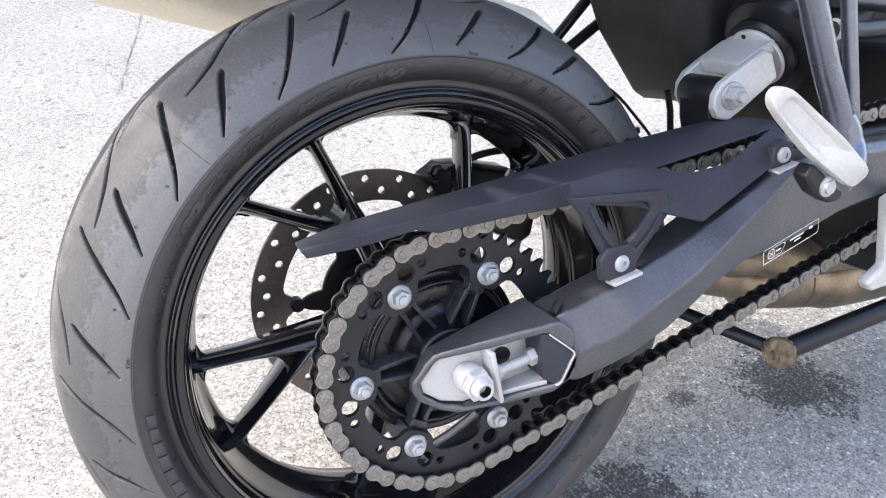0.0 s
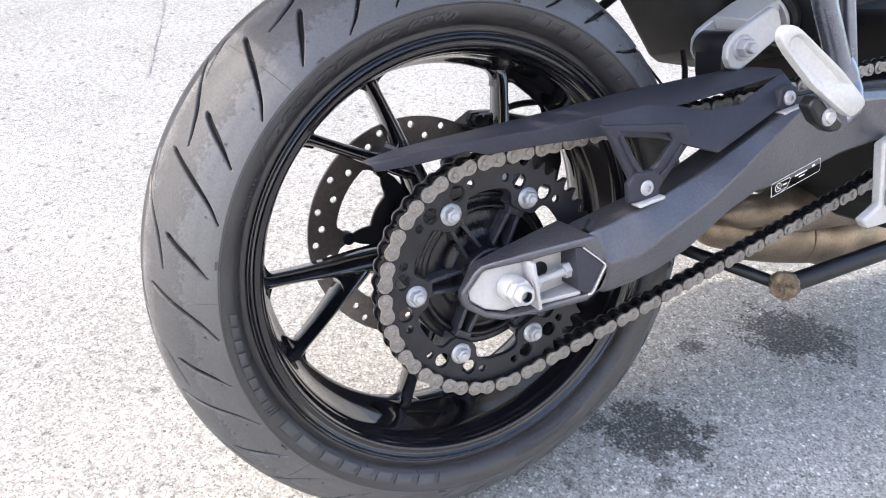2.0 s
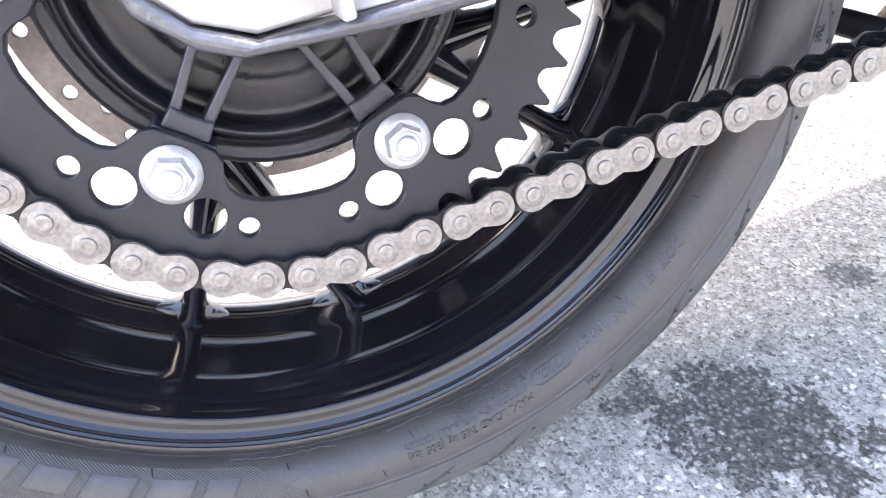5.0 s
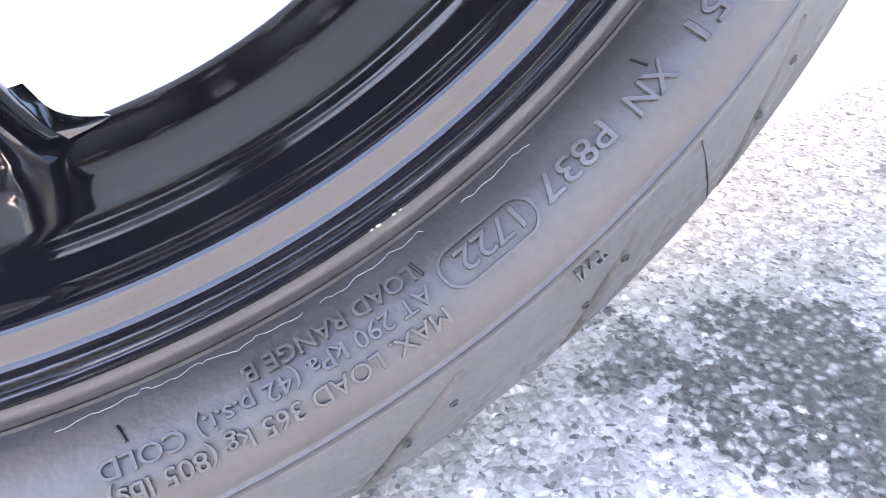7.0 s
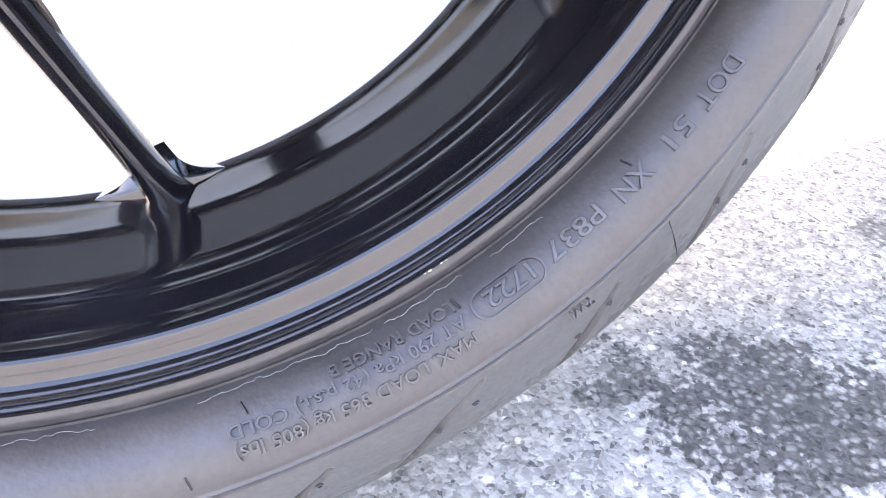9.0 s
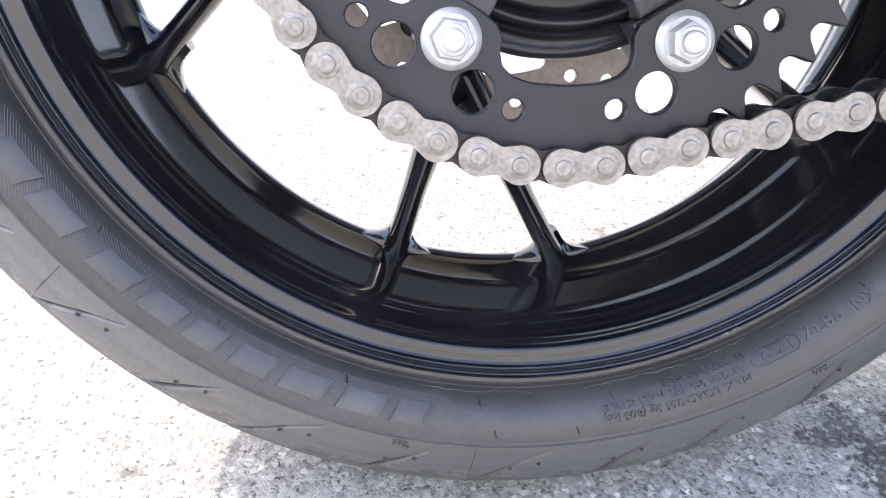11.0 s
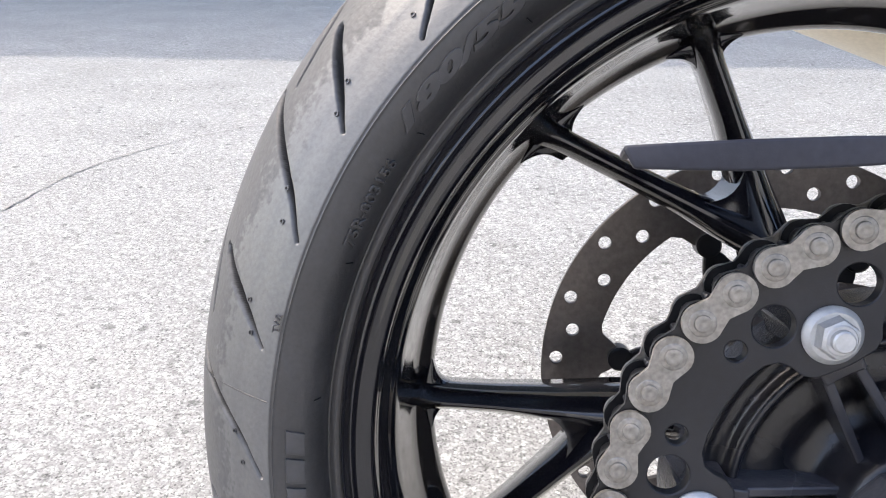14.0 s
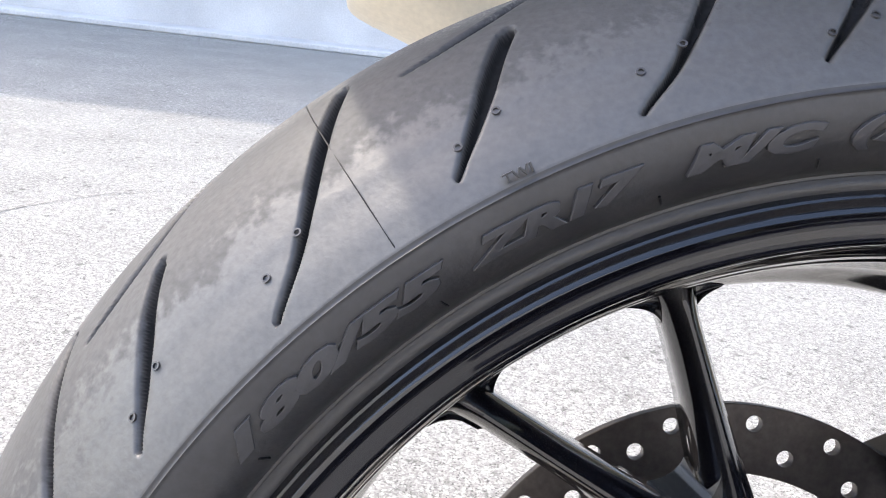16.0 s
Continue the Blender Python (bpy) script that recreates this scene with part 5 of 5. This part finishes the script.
part("mount_hole", moved(lathe([(-0.0006, 0.0), (-0.0006, 0.0026), (0.002, 0.0026), (0.002, 0.0)], 14, closed=False), turn @ Matrix.Translation((-0.006, 0, 0.026))), GREASE, mount)
part("bush", lathe([(0.0275, 0.0), (0.0275, 0.0165), (0.0295, 0.0178), (0.0775, 0.0178), (0.0795, 0.0165), (0.0795, 0.0)], 40, 0.3290, 0.1850, False), BLACKMETAL, mount, "black rubber bush")
part("bush_leg", loft([[(x0, 0.031, z), (x1, 0.031, z), (x1, 0.076, z), (x0, 0.076, z)] for x0, x1, z in ((0.3115, 0.3465, 0.187), (0.3125, 0.3465, 0.160), (0.318, 0.348, 0.135))]), BLACKMETAL, mount, bevel=0.003)
bolt = lathe([(0.0185, 0.0), (0.0185, 0.0138), (0.0160, 0.0138), (0.0152, 0.0128), (0.0152, 0.0)], 32, closed=False)
add(bolt, lathe([(0.0155, 0.0), (0.0155, 0.0108), (0.0075, 0.0104), (0.0068, 0.0092), (0.0068, 0.0)], 6, closed=False))
add(bolt, lathe([(0.007, 0.0), (0.007, 0.0058), (0.0015, 0.0056), (0.0005, 0.0046), (0.0005, 0.0)], 20, closed=False))
part("mount_bolt", moved(bolt, Matrix.Translation((0.3270, 0, 0.1865))), ZINC, mount, sharp=30)

# -- exhaust: heat-shielded chamber, collector pipe and silencer --
far_side = [(0.320, 0.45), (0.331, 0.2735), (0.345, 0.2350), (0.397, 0.1560), (0.415, 0.1440), (0.500, 0.1250), (0.720, 0.1200), (0.720, 0.45)]
near_side = [(0.372, 0.45), (0.376, 0.2700), (0.380, 0.2200), (0.390, 0.1720), (0.404, 0.1580), (0.500, 0.1480), (0.720, 0.1450), (0.720, 0.45)]
chamber = part("exhaust_chamber", loft([[(x + 0.036 if z < 0.4 else x + 0.02, 0.300, z + 0.004) for x, z in far_side], [(x, 0.255, z) for x, z in far_side], [(x, 0.150, z) for x, z in near_side], [(x + 0.02, 0.125, z + 0.006) for x, z in near_side]]), MATTE, bike,
               "matte dark exhaust chamber cover", bevel=0.008, segments=4)
part("bracket_strut", tube([(0.305, 0.300, 0.222), (0.362, 0.300, 0.272), (0.42, 0.30, 0.325)], 0.007, 14), BLACKMETAL, chamber, "black tubular bracket")
part("bracket_strut", tube([(0.318, 0.290, 0.212), (0.385, 0.295, 0.246), (0.44, 0.30, 0.270)], 0.007, 14), BLACKMETAL, chamber, "black tubular bracket")
part("cable", tube(spline([(0.270, 0.170, 0.196), (0.300, 0.165, 0.176), (0.325, 0.15, 0.140), (0.335, 0.14, 0.12)], 6), 0.0018, 8), BLACKMETAL, chamber, "thin black cable")
part("cable", tube([(0.362, 0.150, 0.172), (0.367, 0.150, 0.150), (0.368, 0.150, 0.120)], 0.004, 10), BLACKMETAL, chamber, "black cable")
part("collector_pipe", tube(spline([(0.445, 0.205, -0.085), (0.50, 0.200, -0.108), (0.60, 0.195, -0.140), (0.72, 0.19, -0.165), (0.86, 0.19, -0.18)], 6), [0.003, 0.016, 0.025, 0.029] + [0.031] * 5 + [0.042] * 8 + [0.046] * 8, 28), PIPE, bike, "heat-browned exhaust collector pipe")
part("collector_pipe", tube(spline([(0.435, 0.150, -0.062), (0.50, 0.145, -0.066), (0.60, 0.140, -0.078), (0.72, 0.14, -0.09), (0.86, 0.14, -0.10)], 6), [0.002, 0.010, 0.017, 0.021] + [0.024] * 4 + [0.030] + [0.036] * 8 + [0.040] * 8, 28), PIPE, bike, "heat-browned exhaust collector pipe")
for x, y, z, r in ((0.520, 0.143, -0.068, 0.0245), (0.592, 0.140, -0.077, 0.0350), (0.545, 0.198, -0.122, 0.0285), (0.640, 0.193, -0.149, 0.0420)):
    part("weld_seam", tube([(x, y, z), (x + 0.0022, y, z - 0.0004)], r + 0.0008, 28), RUST, bike, "dark weld seam round the exhaust")
muf = Vector((-0.94, -0.07, 0.33)).normalized()
m0 = Vector((0.090, 0.360, 0.278))
mpts = [m0 + muf * k for k in (-0.30, -0.22, 0.10, 0.290, 0.298, 0.303, 0.3065, 0.3085, 0.309)]
silencer = part("silencer", tube(mpts, [0.030, 0.060, 0.061, 0.0610, 0.0607, 0.0596, 0.0575, 0.0545, 0.0500], 48), MUFFLER, bike, "champagne brushed metal silencer", sharp=40)
part("silencer_band", tube([m0 + muf * 0.2870, m0 + muf * 0.2885], 0.0613, 48), MUFFLER, silencer)
for row, (y0, ww) in enumerate(((0.150, 0.030), (0.160, 0.020))):
    part("silencer_print", tube([m0 + muf * y0 + Vector((-0.005, -0.05, 0.034)), m0 + muf * (y0 + ww * 0.3) + Vector((-0.005, -0.05, 0.034))], 0.0012, 6), GUNMETAL, silencer)

# -- stand: foot peg bar with a rusty end, and its tubes --
stand = part("centre_stand", tube([(0.3950, -0.016, -0.0965), (0.5480, -0.022, -0.0880), (0.640, -0.03, -0.080)], 0.0118, 20), BLACKMETAL, bike, "black tubular stand with a rusty muddy end")
part("stand_arm", tube([(0.3000, 0.130, -0.0580), (0.3450, 0.055, -0.0795), (0.3900, -0.010, -0.1020)], 0.0078, 16), BLACKMETAL, stand)
bm = moved(lathe([(-0.006, 0.0), (-0.006, 0.0080), (-0.0055, 0.0140), (-0.003, 0.0172), (0.004, 0.0178), (0.010, 0.0140), (0.014, 0.0)], 26, closed=False), frame_along((0.374, -0.022, -0.0930), (-0.80, -0.42, 0.10)))
rng = random.Random(4)
bmesh.ops.subdivide_edges(bm, edges=bm.edges, cuts=1)
for v in bm.verts:
    v.co += Vector((rng.gauss(0, 1), rng.gauss(0, 1), rng.gauss(0, 1))) * 0.0009
part("stand_pad", bm, RUST, stand, "rusty mud-caked pad", sharp=60)

# -- rear set and engine side, in the dark ahead of the arm --
rear = part("rearset_bracket", plate([(0.470, 0.070), (0.500, 0.080), (0.520, 0.000), (0.525, -0.030), (0.460, -0.030), (0.450, -0.018), (0.478, -0.004)], (), -0.060, -0.046), CAST, bike, "pale cast footrest bracket", bevel=0.004, segments=3)
part("shift_rod", tube([(0.482, -0.064, 0.090), (0.486, -0.064, 0.020)], 0.0045, 12), BLACKMETAL, rear)
part("rod_end", tube([(0.487, -0.066, 0.014), (0.489, -0.066, -0.004)], 0.0085, 14), ZINC, rear)
part("engine_case", loft([[(x, y, z) for x, z in ((0.56, -0.03), (0.60, 0.20), (0.95, 0.22), (0.95, -0.10), (0.62, -0.09))] for y in (-0.02, 0.02, 0.24, 0.28)]), MATTE, bike, "dark engine casing", bevel=0.015, segments=3)

# -- unseen slab standing in for the tail above the wheel, shaped so its shade falls on the tyre; slits cut beside the seat let two streaks of sun through --
def slab(outline, holes, z0, z1):
    """A flat piece cut to an outline in x and y, with holes, between two heights."""
    bm = plate(outline, holes, z0, z1)
    for v in bm.verts:
        v.co = Vector((v.co.x, v.co.z, v.co.y))
    return bm


tail = part("tail_shade_slab", slab([(-0.412, 0.085), (-0.4125, 0.225), (-0.385, 0.262), (-0.330, 0.400), (-0.27, 0.435), (0.15, 0.440), (0.50, 0.400), (0.70, 0.380), (0.70, -0.080), (0.00, -0.080), (-0.09, 0.020), (-0.30, 0.035), (-0.385, 0.055)],
                              [[(-0.254, 0.050), (-0.232, 0.050), (-0.230, 0.0786), (-0.2356, 0.108), (-0.2395, 0.121), (-0.250, 0.121), (-0.254, 0.078)],
                               [(-0.2192, 0.0765), (-0.2150, 0.0765), (-0.2245, 0.0935), (-0.2285, 0.0960)],
                               [(-0.2198, 0.121), (-0.193, 0.119), (-0.1885, 0.096), (-0.1850, 0.078), (-0.172, 0.066), (-0.166, 0.050), (-0.178, 0.050), (-0.1925, 0.0765), (-0.2000, 0.0850), (-0.2055, 0.1017)]], 0.570, 0.578), SATIN, bike, "unseen black slab standing in for tail and seat")
part("seat", loft([[(x, y, z) for y, z in ((0.125, 0.58), (0.14, 0.61 + h), (0.18, 0.62 + h), (0.22, 0.61 + h), (0.24, 0.58))] for x, h in ((-0.36, 0.0), (-0.2, 0.03), (0.1, 0.05), (0.6, 0.08))]), SATIN, tail, bevel=0.01)
